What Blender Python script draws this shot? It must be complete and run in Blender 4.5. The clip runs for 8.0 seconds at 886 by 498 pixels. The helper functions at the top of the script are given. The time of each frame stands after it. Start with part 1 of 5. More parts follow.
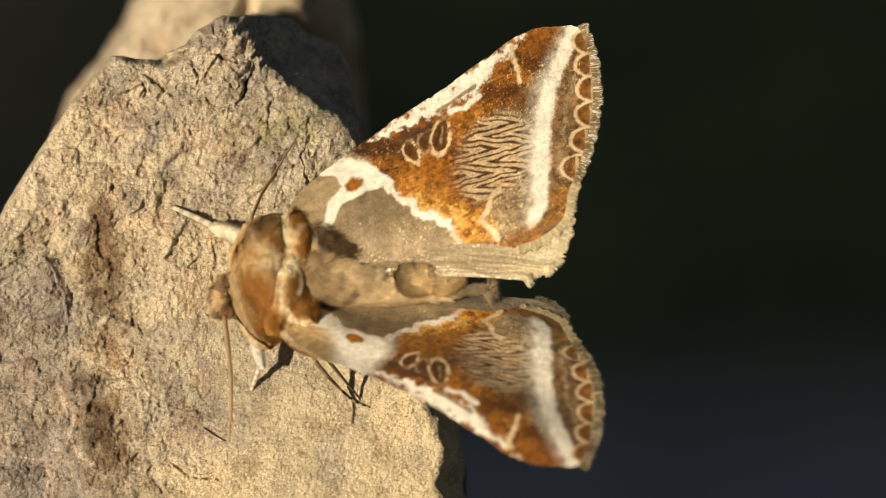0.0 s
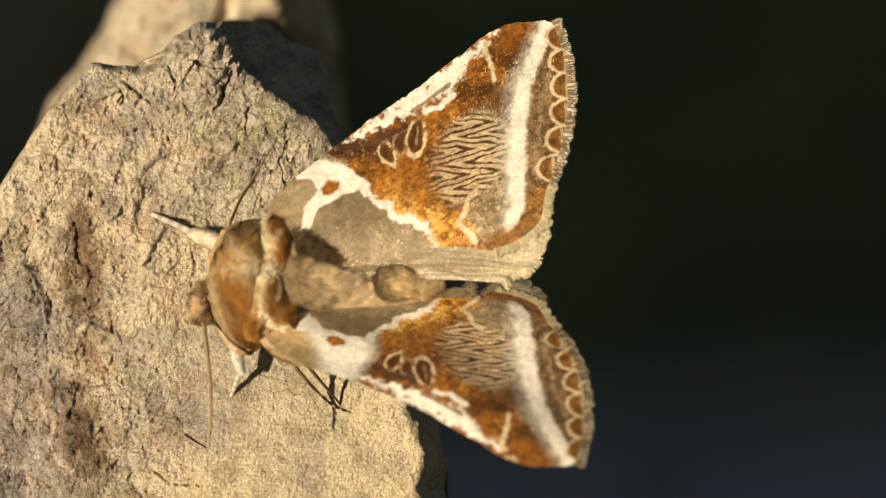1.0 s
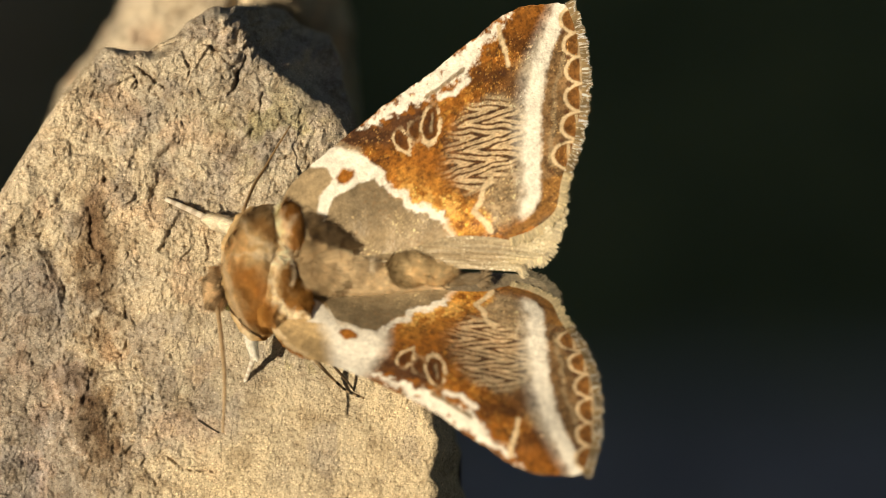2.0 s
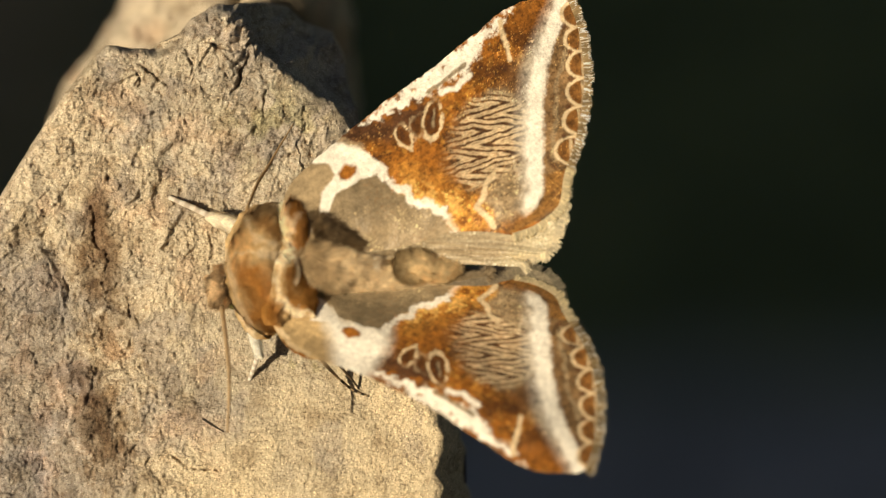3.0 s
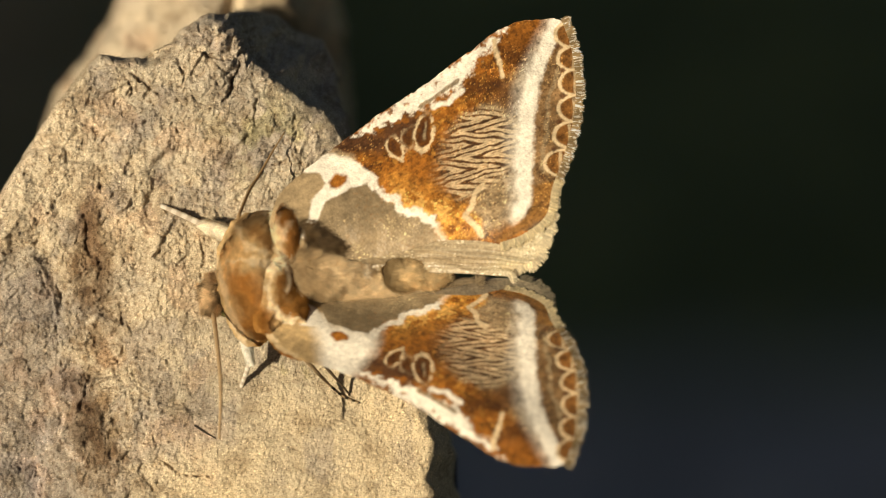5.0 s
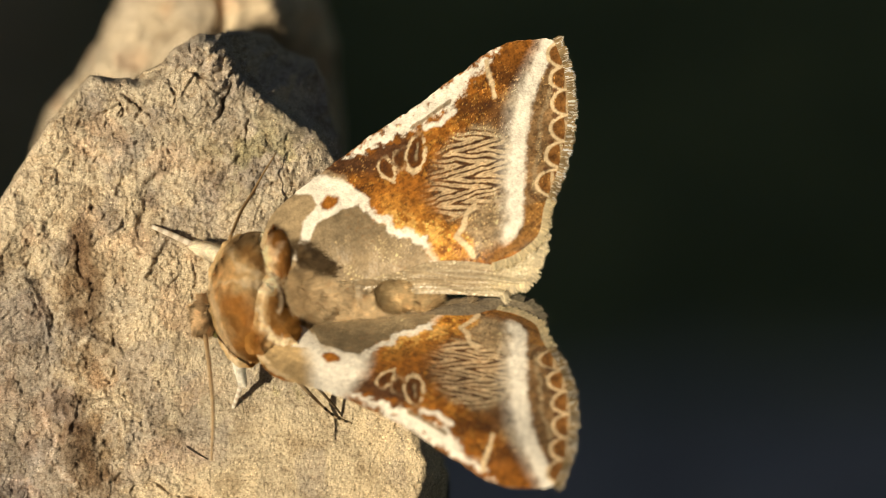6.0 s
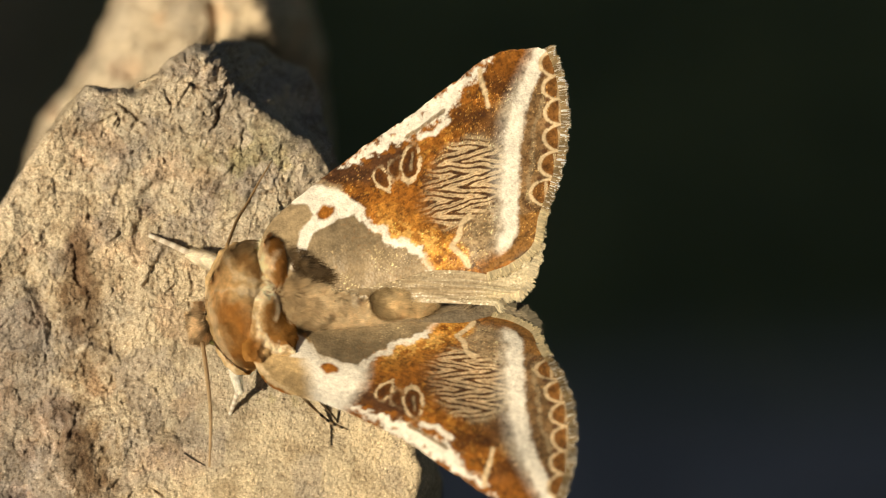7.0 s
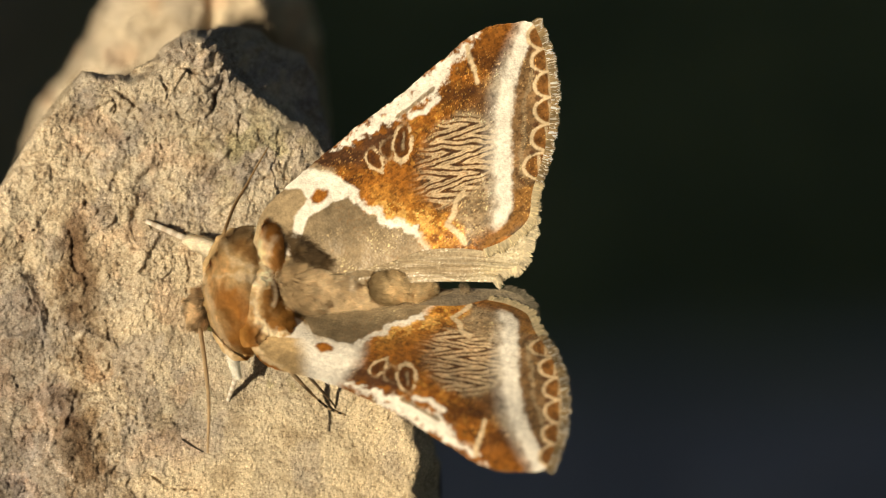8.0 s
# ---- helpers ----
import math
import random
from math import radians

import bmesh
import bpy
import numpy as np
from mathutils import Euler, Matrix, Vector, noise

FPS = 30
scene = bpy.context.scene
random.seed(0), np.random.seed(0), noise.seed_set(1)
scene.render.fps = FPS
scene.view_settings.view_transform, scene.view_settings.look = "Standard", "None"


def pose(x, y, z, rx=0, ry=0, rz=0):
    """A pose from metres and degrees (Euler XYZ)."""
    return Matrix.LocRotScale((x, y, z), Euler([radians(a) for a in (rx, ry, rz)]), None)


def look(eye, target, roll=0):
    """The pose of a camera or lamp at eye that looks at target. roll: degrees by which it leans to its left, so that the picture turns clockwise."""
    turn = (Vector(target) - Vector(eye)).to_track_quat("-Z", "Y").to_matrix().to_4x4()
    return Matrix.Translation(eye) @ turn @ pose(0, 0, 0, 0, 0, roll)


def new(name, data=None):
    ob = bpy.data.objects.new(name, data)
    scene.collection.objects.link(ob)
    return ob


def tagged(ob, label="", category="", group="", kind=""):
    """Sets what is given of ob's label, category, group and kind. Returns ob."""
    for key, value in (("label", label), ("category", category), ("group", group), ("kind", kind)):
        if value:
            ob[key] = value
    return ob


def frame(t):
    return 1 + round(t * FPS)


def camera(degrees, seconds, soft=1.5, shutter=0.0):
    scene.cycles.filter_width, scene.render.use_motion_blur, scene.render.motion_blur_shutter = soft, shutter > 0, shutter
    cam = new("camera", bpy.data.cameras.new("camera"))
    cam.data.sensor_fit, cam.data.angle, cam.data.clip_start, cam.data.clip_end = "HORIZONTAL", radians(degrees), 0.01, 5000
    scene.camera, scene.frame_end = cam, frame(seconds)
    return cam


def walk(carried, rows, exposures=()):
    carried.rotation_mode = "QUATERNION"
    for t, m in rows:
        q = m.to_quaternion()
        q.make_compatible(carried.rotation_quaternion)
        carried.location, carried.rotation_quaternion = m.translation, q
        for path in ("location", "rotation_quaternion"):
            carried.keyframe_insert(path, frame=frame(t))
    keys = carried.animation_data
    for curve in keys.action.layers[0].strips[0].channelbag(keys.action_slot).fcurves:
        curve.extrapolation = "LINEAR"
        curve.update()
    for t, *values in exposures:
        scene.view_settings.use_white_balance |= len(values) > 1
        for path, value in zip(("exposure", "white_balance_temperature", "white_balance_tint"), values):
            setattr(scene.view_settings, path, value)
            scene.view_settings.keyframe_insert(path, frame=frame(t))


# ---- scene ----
# Camera: a hand-held long lens, a quarter of a metre from a moth on a rock.
cam = camera(10, 8.0, soft=1.0)
PATH = [
    (0, pose(0.002283, -0.215040, 0.452989, 54.6671, -0.5620, 0.3043)),
    (0.5, pose(0.002591, -0.215344, 0.453256, 54.7320, -0.5155, 0.2857)),
    (1, pose(0.003104, -0.214899, 0.452752, 54.7441, -0.2383, 0.0002)),
    (1.5, pose(0.003088, -0.215933, 0.451383, 54.9310, -0.2625, 0.0921)),
    (2, pose(0.002598, -0.214505, 0.452467, 54.5809, -0.2519, 0.0731)),
    (2.2, pose(0.002536, -0.214333, 0.452453, 54.6320, -0.1784, 0.0423)),
    (3.3, pose(0.002185, -0.213352, 0.452368, 54.4280, -0.0615, -0.1445)),
    (3.5, pose(0.002123, -0.213180, 0.452353, 54.4713, -0.1028, -0.2398)),
    (4, pose(0.001184, -0.215544, 0.454721, 54.6407, -0.4453, -0.1235)),
    (4.5, pose(0.002574, -0.215240, 0.453747, 54.5646, -0.0000, -0.0000)),
    (4.7, pose(0.002577, -0.215089, 0.453857, 54.4234, -0.0179, -0.0488)),
    (5.8, pose(0.002593, -0.214227, 0.454479, 54.3700, -0.0305, -0.3773)),
    (6, pose(0.002596, -0.214076, 0.454588, 54.4394, 0.0315, -0.3187)),
    (6.5, pose(0.002112, -0.212513, 0.456072, 53.9655, 0.2715, -0.6334)),
    (7, pose(0.001057, -0.215960, 0.456413, 54.4408, -0.0207, -0.7647)),
    (7.5, pose(0.000691, -0.215182, 0.456242, 54.2854, 0.0290, -0.8295)),
    (8, pose(0.000728, -0.215775, 0.456014, 54.3180, 0.1163, -0.9847)),
]
walk(cam, PATH)
cam.data.dof.use_dof = True
cam.data.dof.focus_distance = 0.2652
cam.data.dof.aperture_fstop = 42.0

# ---- light: a low warm sun from the moth's head side, and a clear sky ----
TILT = radians(35)
BOARD = Matrix(((1, 0, 0, 0), (0, math.sin(TILT), -math.cos(TILT), 0), (0, math.cos(TILT), math.sin(TILT), 0.30), (0, 0, 0, 1)))
SUN_FROM = (BOARD.to_3x3() @ Vector((-0.58, -0.06, 0.80))).normalized()
ELEV, TURN = math.asin(SUN_FROM.z), math.atan2(SUN_FROM.x, SUN_FROM.y)
world = bpy.data.worlds.new("world")
scene.world = world
world.use_nodes = True
wn = world.node_tree
sky = wn.nodes.new("ShaderNodeTexSky")
sky.dust_density, sky.ozone_density = 3.0, 0.6
sky.sky_type, sky.sun_disc, sky.sun_elevation, sky.sun_rotation = "NISHITA", False, ELEV, TURN
wn.links.new(sky.outputs[0], wn.nodes["Background"].inputs[0])
wn.nodes["Background"].inputs[1].default_value = 0.0275
sun = new("sun", bpy.data.lights.new("sun", "SUN"))
sun.data.energy, sun.data.angle, sun.data.color = 6.5, radians(0.55), (1.0, 0.85, 0.605)
sun.matrix_world = look(SUN_FROM * 3, (0, 0, 0))
scene.view_settings.exposure = 0.0

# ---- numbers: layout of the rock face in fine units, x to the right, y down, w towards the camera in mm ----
S = 0.02953


def spot(x, y, w=0.0):
    """A place on the layout, in metres in the board's axes."""
    k = S * (1 - w / 264.5)
    return Vector((2.571 + (x - 784) * k, 0.478 - (y - 441) * k + 0.0076 * w, w)) / 1000


def hashed(i, j, k, seed):
    n = (i * 374761393 + j * 668265263 + k * 2147483647 + seed * 974711) & 0x7FFFFFFF
    n = ((n ^ (n >> 13)) * 1274126177) & 0x7FFFFFFF
    n = ((n ^ (n >> 15)) * 1103515245) & 0x7FFFFFFF
    return ((n ^ (n >> 16)) & 0xFFFF) / 65535.0


def vnoise(x, y, seed=0):
    """Smooth noise in the plane, from -1 to 1."""
    i, j = np.floor(x).astype(np.int64), np.floor(y).astype(np.int64)
    a, b = x - i, y - j
    a, b = a * a * a * (a * (a * 6 - 15) + 10), b * b * b * (b * (b * 6 - 15) + 10)
    h = [[hashed(i + p, j + q, 0, seed) for q in (0, 1)] for p in (0, 1)]
    return 2 * ((h[0][0] * (1 - a) + h[1][0] * a) * (1 - b) + (h[0][1] * (1 - a) + h[1][1] * a) * b) - 1


def fbm(x, y, octaves=4, seed=0, gain=0.5):
    total, amp = 0.0, 1.0
    for o in range(octaves):
        c, s = math.cos(o * 1.3 + 0.5), math.sin(o * 1.3 + 0.5)
        total = total + amp * vnoise((x * c - y * s) * 2 ** o, (x * s + y * c) * 2 ** o, seed + o * 17)
        amp *= gain
    return total


def cells(x, y, seed=0):
    """Distances to the nearest and the second nearest of scattered points, and a value for the nearest."""
    i, j = np.floor(x).astype(np.int64), np.floor(y).astype(np.int64)
    d1, d2, val = np.full(x.shape, 9.0), np.full(x.shape, 9.0), np.zeros(x.shape)
    for p in (-1, 0, 1):
        for q in (-1, 0, 1):
            cx, cy = i + p + hashed(i + p, j + q, 1, seed), j + q + hashed(i + p, j + q, 2, seed)
            d = np.hypot(x - cx, y - cy)
            near = d < d1
            d2 = np.where(near, d1, np.minimum(d2, d))
            val = np.where(near, hashed(i + p, j + q, 3, seed), val)
            d1 = np.where(near, d, d1)
    return d1, d2, val


def facets(x, y, seed, tilt=0.8):
    """Broken plane pieces: each cell is a small plane with its own height and tilt; soft at the joints."""
    i, j = np.floor(x).astype(np.int64), np.floor(y).astype(np.int64)
    total, weight = np.zeros(x.shape), np.zeros(x.shape)
    for p in (-1, 0, 1):
        for q in (-1, 0, 1):
            a, b = i + p, j + q
            cx, cy = a + 0.14 + 0.72 * hashed(a, b, 1, seed), b + 0.14 + 0.72 * hashed(a, b, 2, seed)
            dx, dy = x - cx, y - cy
            h = hashed(a, b, 3, seed) - 0.5 + tilt * ((hashed(a, b, 4, seed) - 0.5) * dx + (hashed(a, b, 5, seed) - 0.5) * dy) * 2
            k = np.exp(-15 * (dx * dx + dy * dy))
            total, weight = total + k * h, weight + k
    return total / (weight + 1e-30)


def step(a, b, x):
    t = np.clip((x - a) / (b - a), 0, 1)
    return t * t * (3 - 2 * t)


def line_dist(x, y, pts):
    """Distance to a bent line, and how far along it (0 to 1)."""
    best, along = np.full(x.shape, 1e9), np.zeros(x.shape)
    n = len(pts) - 1
    for k in range(n):
        (ax, ay), (bx, by) = pts[k], pts[k + 1]
        dx, dy = bx - ax, by - ay
        t = np.clip(((x - ax) * dx + (y - ay) * dy) / (dx * dx + dy * dy), 0, 1)
        d = np.hypot(x - ax - t * dx, y - ay - t * dy)
        along = np.where(d < best, (k + t) / n, along)
        best = np.minimum(best, d)
    return best, along


def inside(x, y, pts):
    """Signed distance to a closed outline, positive inside."""
    d, _ = line_dist(x, y, [*pts, pts[0]])
    odd = np.zeros(x.shape, bool)
    for (ax, ay), (bx, by) in zip(pts, [*pts[1:], pts[0]]):
        if ay != by:
            odd ^= ((ay > y) != (by > y)) & (x < (bx - ax) * (y - ay) / (by - ay) + ax)
    return np.where(odd, d, -d)


def spline(pts, n):
    """n points along a smooth curve through pts."""
    p = np.array([2 * np.array(pts[0]) - pts[1], *pts, 2 * np.array(pts[-1]) - pts[-2]], float)
    out = []
    for t in np.linspace(0, len(pts) - 1, n):
        k = min(int(t), len(pts) - 2)
        u = t - k
        a, b, c, d = p[k:k + 4]
        out.append(0.5 * (2 * b + (c - a) * u + (2 * a - 5 * b + 4 * c - d) * u * u + (3 * b - a - 3 * c + d) * u ** 3))
    return np.array(out)


# ---- helpers for meshes ----
def grid_faces(rows, cols, keep=None):
    r, c = np.meshgrid(np.arange(rows - 1), np.arange(cols - 1), indexing="ij")
    a = (r * cols + c).ravel()
    f = np.stack([a, a + 1, a + cols + 1, a + cols], 1)
    return f if keep is None else f[keep[f].all(1)]


def mesh_of(name, verts, faces, material, colors=None, smooth=True):
    me = bpy.data.meshes.new(name)
    me.from_pydata([tuple(v) for v in np.asarray(verts).tolist()], [], [tuple(f) for f in (faces.tolist() if hasattr(faces, "tolist") else faces)])
    if colors is not None:
        att = me.color_attributes.new("tint", "FLOAT_COLOR", "POINT")
        att.data.foreach_set("color", np.c_[colors, np.ones(len(colors))].astype(np.float32).ravel())
    me.polygons.foreach_set("use_smooth", [smooth] * len(me.polygons))
    me.materials.append(material)
    me.update()
    return me


def part(name, me, parent, label="", kind=""):
    ob = new(name, me)
    ob.parent = parent
    return tagged(ob, label, kind=kind)


def tube(pts, radii, sides=10):
    """Vertices and faces of a closed round rod along pts."""
    pts = [Vector(p) for p in pts]
    verts, faces = [], []
    side = Vector((0.3, 0.2, 1)).normalized()
    for k, p in enumerate(pts):
        way = (pts[min(k + 1, len(pts) - 1)] - pts[max(k - 1, 0)]).normalized()
        a = (side - way * side.dot(way)).normalized()
        b = way.cross(a)
        for s in range(sides):
            ang = 2 * math.pi * s / sides
            verts.append(p + (a * math.cos(ang) + b * math.sin(ang)) * radii[k])
    for k in range(len(pts) - 1):
        for s in range(sides):
            t = (s + 1) % sides
            faces.append((k * sides + s, k * sides + t, (k + 1) * sides + t, (k + 1) * sides + s))
    faces += [tuple(range(sides))[::-1], tuple((len(pts) - 1) * sides + s for s in range(sides))]
    return verts, faces


# ---- materials ----
def material(name, rough=0.8, spec=0.3):
    mat = bpy.data.materials.new(name)
    mat.use_nodes = True
    b = mat.node_tree.nodes["Principled BSDF"]
    b.inputs["Roughness"].default_value = rough
    b.inputs["Specular IOR Level"].default_value = spec
    return mat, mat.node_tree, b


def noise_node(nt, scale, detail=6, rough=0.6):
    co = nt.nodes.get("Texture Coordinate") or nt.nodes.new("ShaderNodeTexCoord")
    n = nt.nodes.new("ShaderNodeTexNoise")
    n.inputs["Scale"].default_value, n.inputs["Detail"].default_value, n.inputs["Roughness"].default_value = scale, detail, rough
    nt.links.new(co.outputs["Object"], n.inputs["Vector"])
    return n


def ramp(nt, source, stops):
    r = nt.nodes.new("ShaderNodeValToRGB")
    while len(r.color_ramp.elements) < len(stops):
        r.color_ramp.elements.new(0.5)
    for e, (pos, col) in zip(r.color_ramp.elements, stops):
        e.position, e.color = pos, (*col, 1)
    nt.links.new(source, r.inputs[0])
    return r


def mixed(nt, factor, a, b, mode="MIX"):
    m = nt.nodes.new("ShaderNodeMix")
    m.data_type, m.blend_type = "RGBA", mode
    for sock, val in ((m.inputs["Factor"], factor), (m.inputs["A"], a), (m.inputs["B"], b)):
        if isinstance(val, bpy.types.NodeSocket):
            nt.links.new(val, sock)
        else:
            sock.default_value = val if isinstance(val, float) else (*val, 1)
    return m.outputs["Result"]


def bump(nt, b, height, strength, distance):
    n = nt.nodes.new("ShaderNodeBump")
    n.inputs["Strength"].default_value, n.inputs["Distance"].default_value = strength, distance
    nt.links.new(height, n.inputs["Height"])
    nt.links.new(n.outputs[0], b.inputs["Normal"])


def rock_material():
    mat, nt, b = material("weathered_sandstone", 0.82, 0.3)
    big = ramp(nt, noise_node(nt, 110, 6, 0.6).outputs[0], [(0.38, (0.43, 0.385, 0.318)), (0.5, (0.52, 0.452, 0.345)), (0.62, (0.575, 0.492, 0.365))])
    mid = ramp(nt, noise_node(nt, 520, 8, 0.72).outputs[0], [(0.38, (0.66, 0.61, 0.55)), (0.5, (1.0, 0.98, 0.95)), (0.64, (1.18, 1.14, 1.08))])
    col = mixed(nt, 0.9, big.outputs[0], mid.outputs[0], "MULTIPLY")
    grain = ramp(nt, noise_node(nt, 7600, 4, 0.75).outputs[0], [(0.39, (0.40, 0.34, 0.28)), (0.46, (0.91, 0.895, 0.87)), (0.54, (1.07, 1.06, 1.04)), (0.64, (1.5, 1.48, 1.42))])
    patchy = ramp(nt, noise_node(nt, 330, 5, 0.6).outputs[0], [(0.42, (0.15, 0.15, 0.15)), (0.58, (0.6, 0.6, 0.6))])
    col = mixed(nt, patchy.outputs[0], col, mixed(nt, 1.0, col, grain.outputs[0], "MULTIPLY"))
    # dark mineral grains and a few pale crystals
    speck = ramp(nt, noise_node(nt, 12000, 2, 0.6).outputs[0], [(0.31, (0.2, 0.16, 0.12)), (0.385, (1.0, 1.0, 1.0)), (0.63, (1.0, 1.0, 1.0)), (0.70, (2.1, 2.1, 2.05))])
    col = mixed(nt, 1.0, col, speck.outputs[0], "MULTIPLY")
    tint = nt.nodes.new("ShaderNodeVertexColor")
    tint.layer_name = "tint"
    col = mixed(nt, 1.0, col, tint.outputs[0], "MULTIPLY")
    nt.links.new(col, b.inputs["Base Color"])
    fine = noise_node(nt, 6500, 4, 0.7)
    bump(nt, b, fine.outputs[0], 1.0, 0.00016)
    return mat


def tint_material(name, rough, spec, scale, low, high, sparkle=0.0, bump_scale=7000):
    """Pigment from the mesh, with a fine grain over it; sparkle: how deep its tiny overlapping scales are, in metres."""
    mat, nt, b = material(name, rough, spec)
    tint = nt.nodes.new("ShaderNodeVertexColor")
    tint.layer_name = "tint"
    grain = ramp(nt, noise_node(nt, scale, 3, 0.7).outputs[0], [(0.32, low), (0.68, high)])
    nt.links.new(mixed(nt, 1.0, tint.outputs[0], grain.outputs[0], "MULTIPLY"), b.inputs["Base Color"])
    if sparkle:
        cell = nt.nodes.new("ShaderNodeTexVoronoi")
        cell.inputs["Scale"].default_value = bump_scale
        nt.links.new(nt.nodes["Texture Coordinate"].outputs["Object"], cell.inputs["Vector"])
        bump(nt, b, cell.outputs["Distance"], 1.0, sparkle)
    return mat


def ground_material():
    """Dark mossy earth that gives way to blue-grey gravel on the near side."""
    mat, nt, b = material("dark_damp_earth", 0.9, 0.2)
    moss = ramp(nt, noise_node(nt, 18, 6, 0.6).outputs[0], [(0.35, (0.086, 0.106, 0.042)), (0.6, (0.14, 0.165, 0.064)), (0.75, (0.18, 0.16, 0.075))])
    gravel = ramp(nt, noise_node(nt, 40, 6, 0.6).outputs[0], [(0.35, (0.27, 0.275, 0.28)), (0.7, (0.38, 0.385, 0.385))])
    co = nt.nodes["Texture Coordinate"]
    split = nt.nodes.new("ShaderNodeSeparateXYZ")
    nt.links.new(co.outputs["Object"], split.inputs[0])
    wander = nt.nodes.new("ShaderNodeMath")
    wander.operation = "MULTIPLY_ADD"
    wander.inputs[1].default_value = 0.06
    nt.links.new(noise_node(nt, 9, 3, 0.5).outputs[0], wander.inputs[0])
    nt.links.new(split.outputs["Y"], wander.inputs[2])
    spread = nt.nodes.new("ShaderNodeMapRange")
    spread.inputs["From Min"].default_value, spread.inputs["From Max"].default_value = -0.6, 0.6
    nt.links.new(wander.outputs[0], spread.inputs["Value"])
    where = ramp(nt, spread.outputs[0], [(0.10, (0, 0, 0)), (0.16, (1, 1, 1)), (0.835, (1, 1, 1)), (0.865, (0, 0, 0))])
    # a drift of dead leaves behind the rocks
    away = nt.nodes.new("ShaderNodeVectorMath")
    away.operation = "DISTANCE"
    away.inputs[1].default_value = (-0.15, 0.50, 0.0)
    nt.links.new(co.outputs["Object"], away.inputs[0])
    ragged = nt.nodes.new("ShaderNodeMath")
    ragged.operation = "MULTIPLY_ADD"
    ragged.inputs[1].default_value = 0.05
    nt.links.new(noise_node(nt, 14, 4, 0.6).outputs[0], ragged.inputs[0])
    nt.links.new(away.outputs["Value"], ragged.inputs[2])
    drift = ramp(nt, ragged.outputs[0], [(0.10, (1, 1, 1)), (0.16, (0, 0, 0))])
    litter = ramp(nt, noise_node(nt, 30, 5, 0.6).outputs[0], [(0.35, (0.25, 0.195, 0.11)), (0.7, (0.38, 0.30, 0.17))])
    earth = mixed(nt, drift.outputs[0], moss.outputs[0], litter.outputs[0])
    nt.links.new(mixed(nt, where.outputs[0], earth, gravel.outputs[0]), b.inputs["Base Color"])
    bump(nt, b, noise_node(nt, 60, 6, 0.7).outputs[0], 0.8, 0.01)
    return mat


ROCK = rock_material()
SCALES = tint_material("wing_scales", 0.45, 0.3, 4600, (0.87, 0.865, 0.85), (1.11, 1.11, 1.11), 0.000014, 7500)
SILK = tint_material("silky_hindwing", 0.34, 0.5, 6000, (0.7, 0.7, 0.68), (1.2, 1.2, 1.2), 0.000018, 6500)
FUR = tint_material("moth_fur", 0.7, 0.2, 3000, (0.8, 0.8, 0.8), (1.1, 1.1, 1.1))
# hair and fringe let some light through
fur_nodes = FUR.node_tree
fur_glow = fur_nodes.nodes.new("ShaderNodeBsdfTranslucent")
fur_nodes.links.new(fur_nodes.nodes["Principled BSDF"].inputs["Base Color"].links[0].from_socket, fur_glow.inputs[0])
fur_join = fur_nodes.nodes.new("ShaderNodeMixShader")
fur_join.inputs[0].default_value = 0.45
fur_nodes.links.new(fur_nodes.nodes["Principled BSDF"].outputs[0], fur_join.inputs[1])
fur_nodes.links.new(fur_glow.outputs[0], fur_join.inputs[2])
fur_nodes.links.new(fur_join.outputs[0], fur_nodes.nodes["Material Output"].inputs[0])
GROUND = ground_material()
WALL, _, wall_b = material("rough_plaster", 0.9)
wall_b.inputs["Base Color"].default_value = (0.25, 0.23, 0.2, 1)

# ---- setting ----
def sheet_ground():
    n = 60
    edge = np.sign(np.linspace(-1, 1, n)) * np.abs(np.linspace(-1, 1, n)) ** 4 * 400
    x, y = np.meshgrid(edge, edge, indexing="ij")
    z = 0.004 * fbm(x * 6, y * 6, 3, 5) * (np.hypot(x, y) < 3)
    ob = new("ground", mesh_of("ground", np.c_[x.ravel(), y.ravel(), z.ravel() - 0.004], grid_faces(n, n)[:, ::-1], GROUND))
    return tagged(ob, "dark damp earth with moss, in shade", "ground", kind="structure")


# an unseen wall, added only to keep the sun off the ground
def shade_wall():
    bm = bmesh.new()
    bmesh.ops.create_cube(bm, size=1)
    bmesh.ops.scale(bm, vec=(0.12, 3.2, 0.535), verts=bm.verts)
    bmesh.ops.bevel(bm, geom=bm.edges[:], offset=0.012, segments=2, affect="EDGES")
    me = bpy.data.meshes.new("wall")
    bm.to_mesh(me)
    me.materials.append(WALL)
    ob = new("unseen_shade_wall", me)
    ob.matrix_world = pose(-0.436, -0.518, 0.2575, 0, 0, 49.9)
    return tagged(ob, "unseen low wall added to keep the ground behind the rocks in shade", "wall", kind="structure")


sheet_ground()
shade_wall()


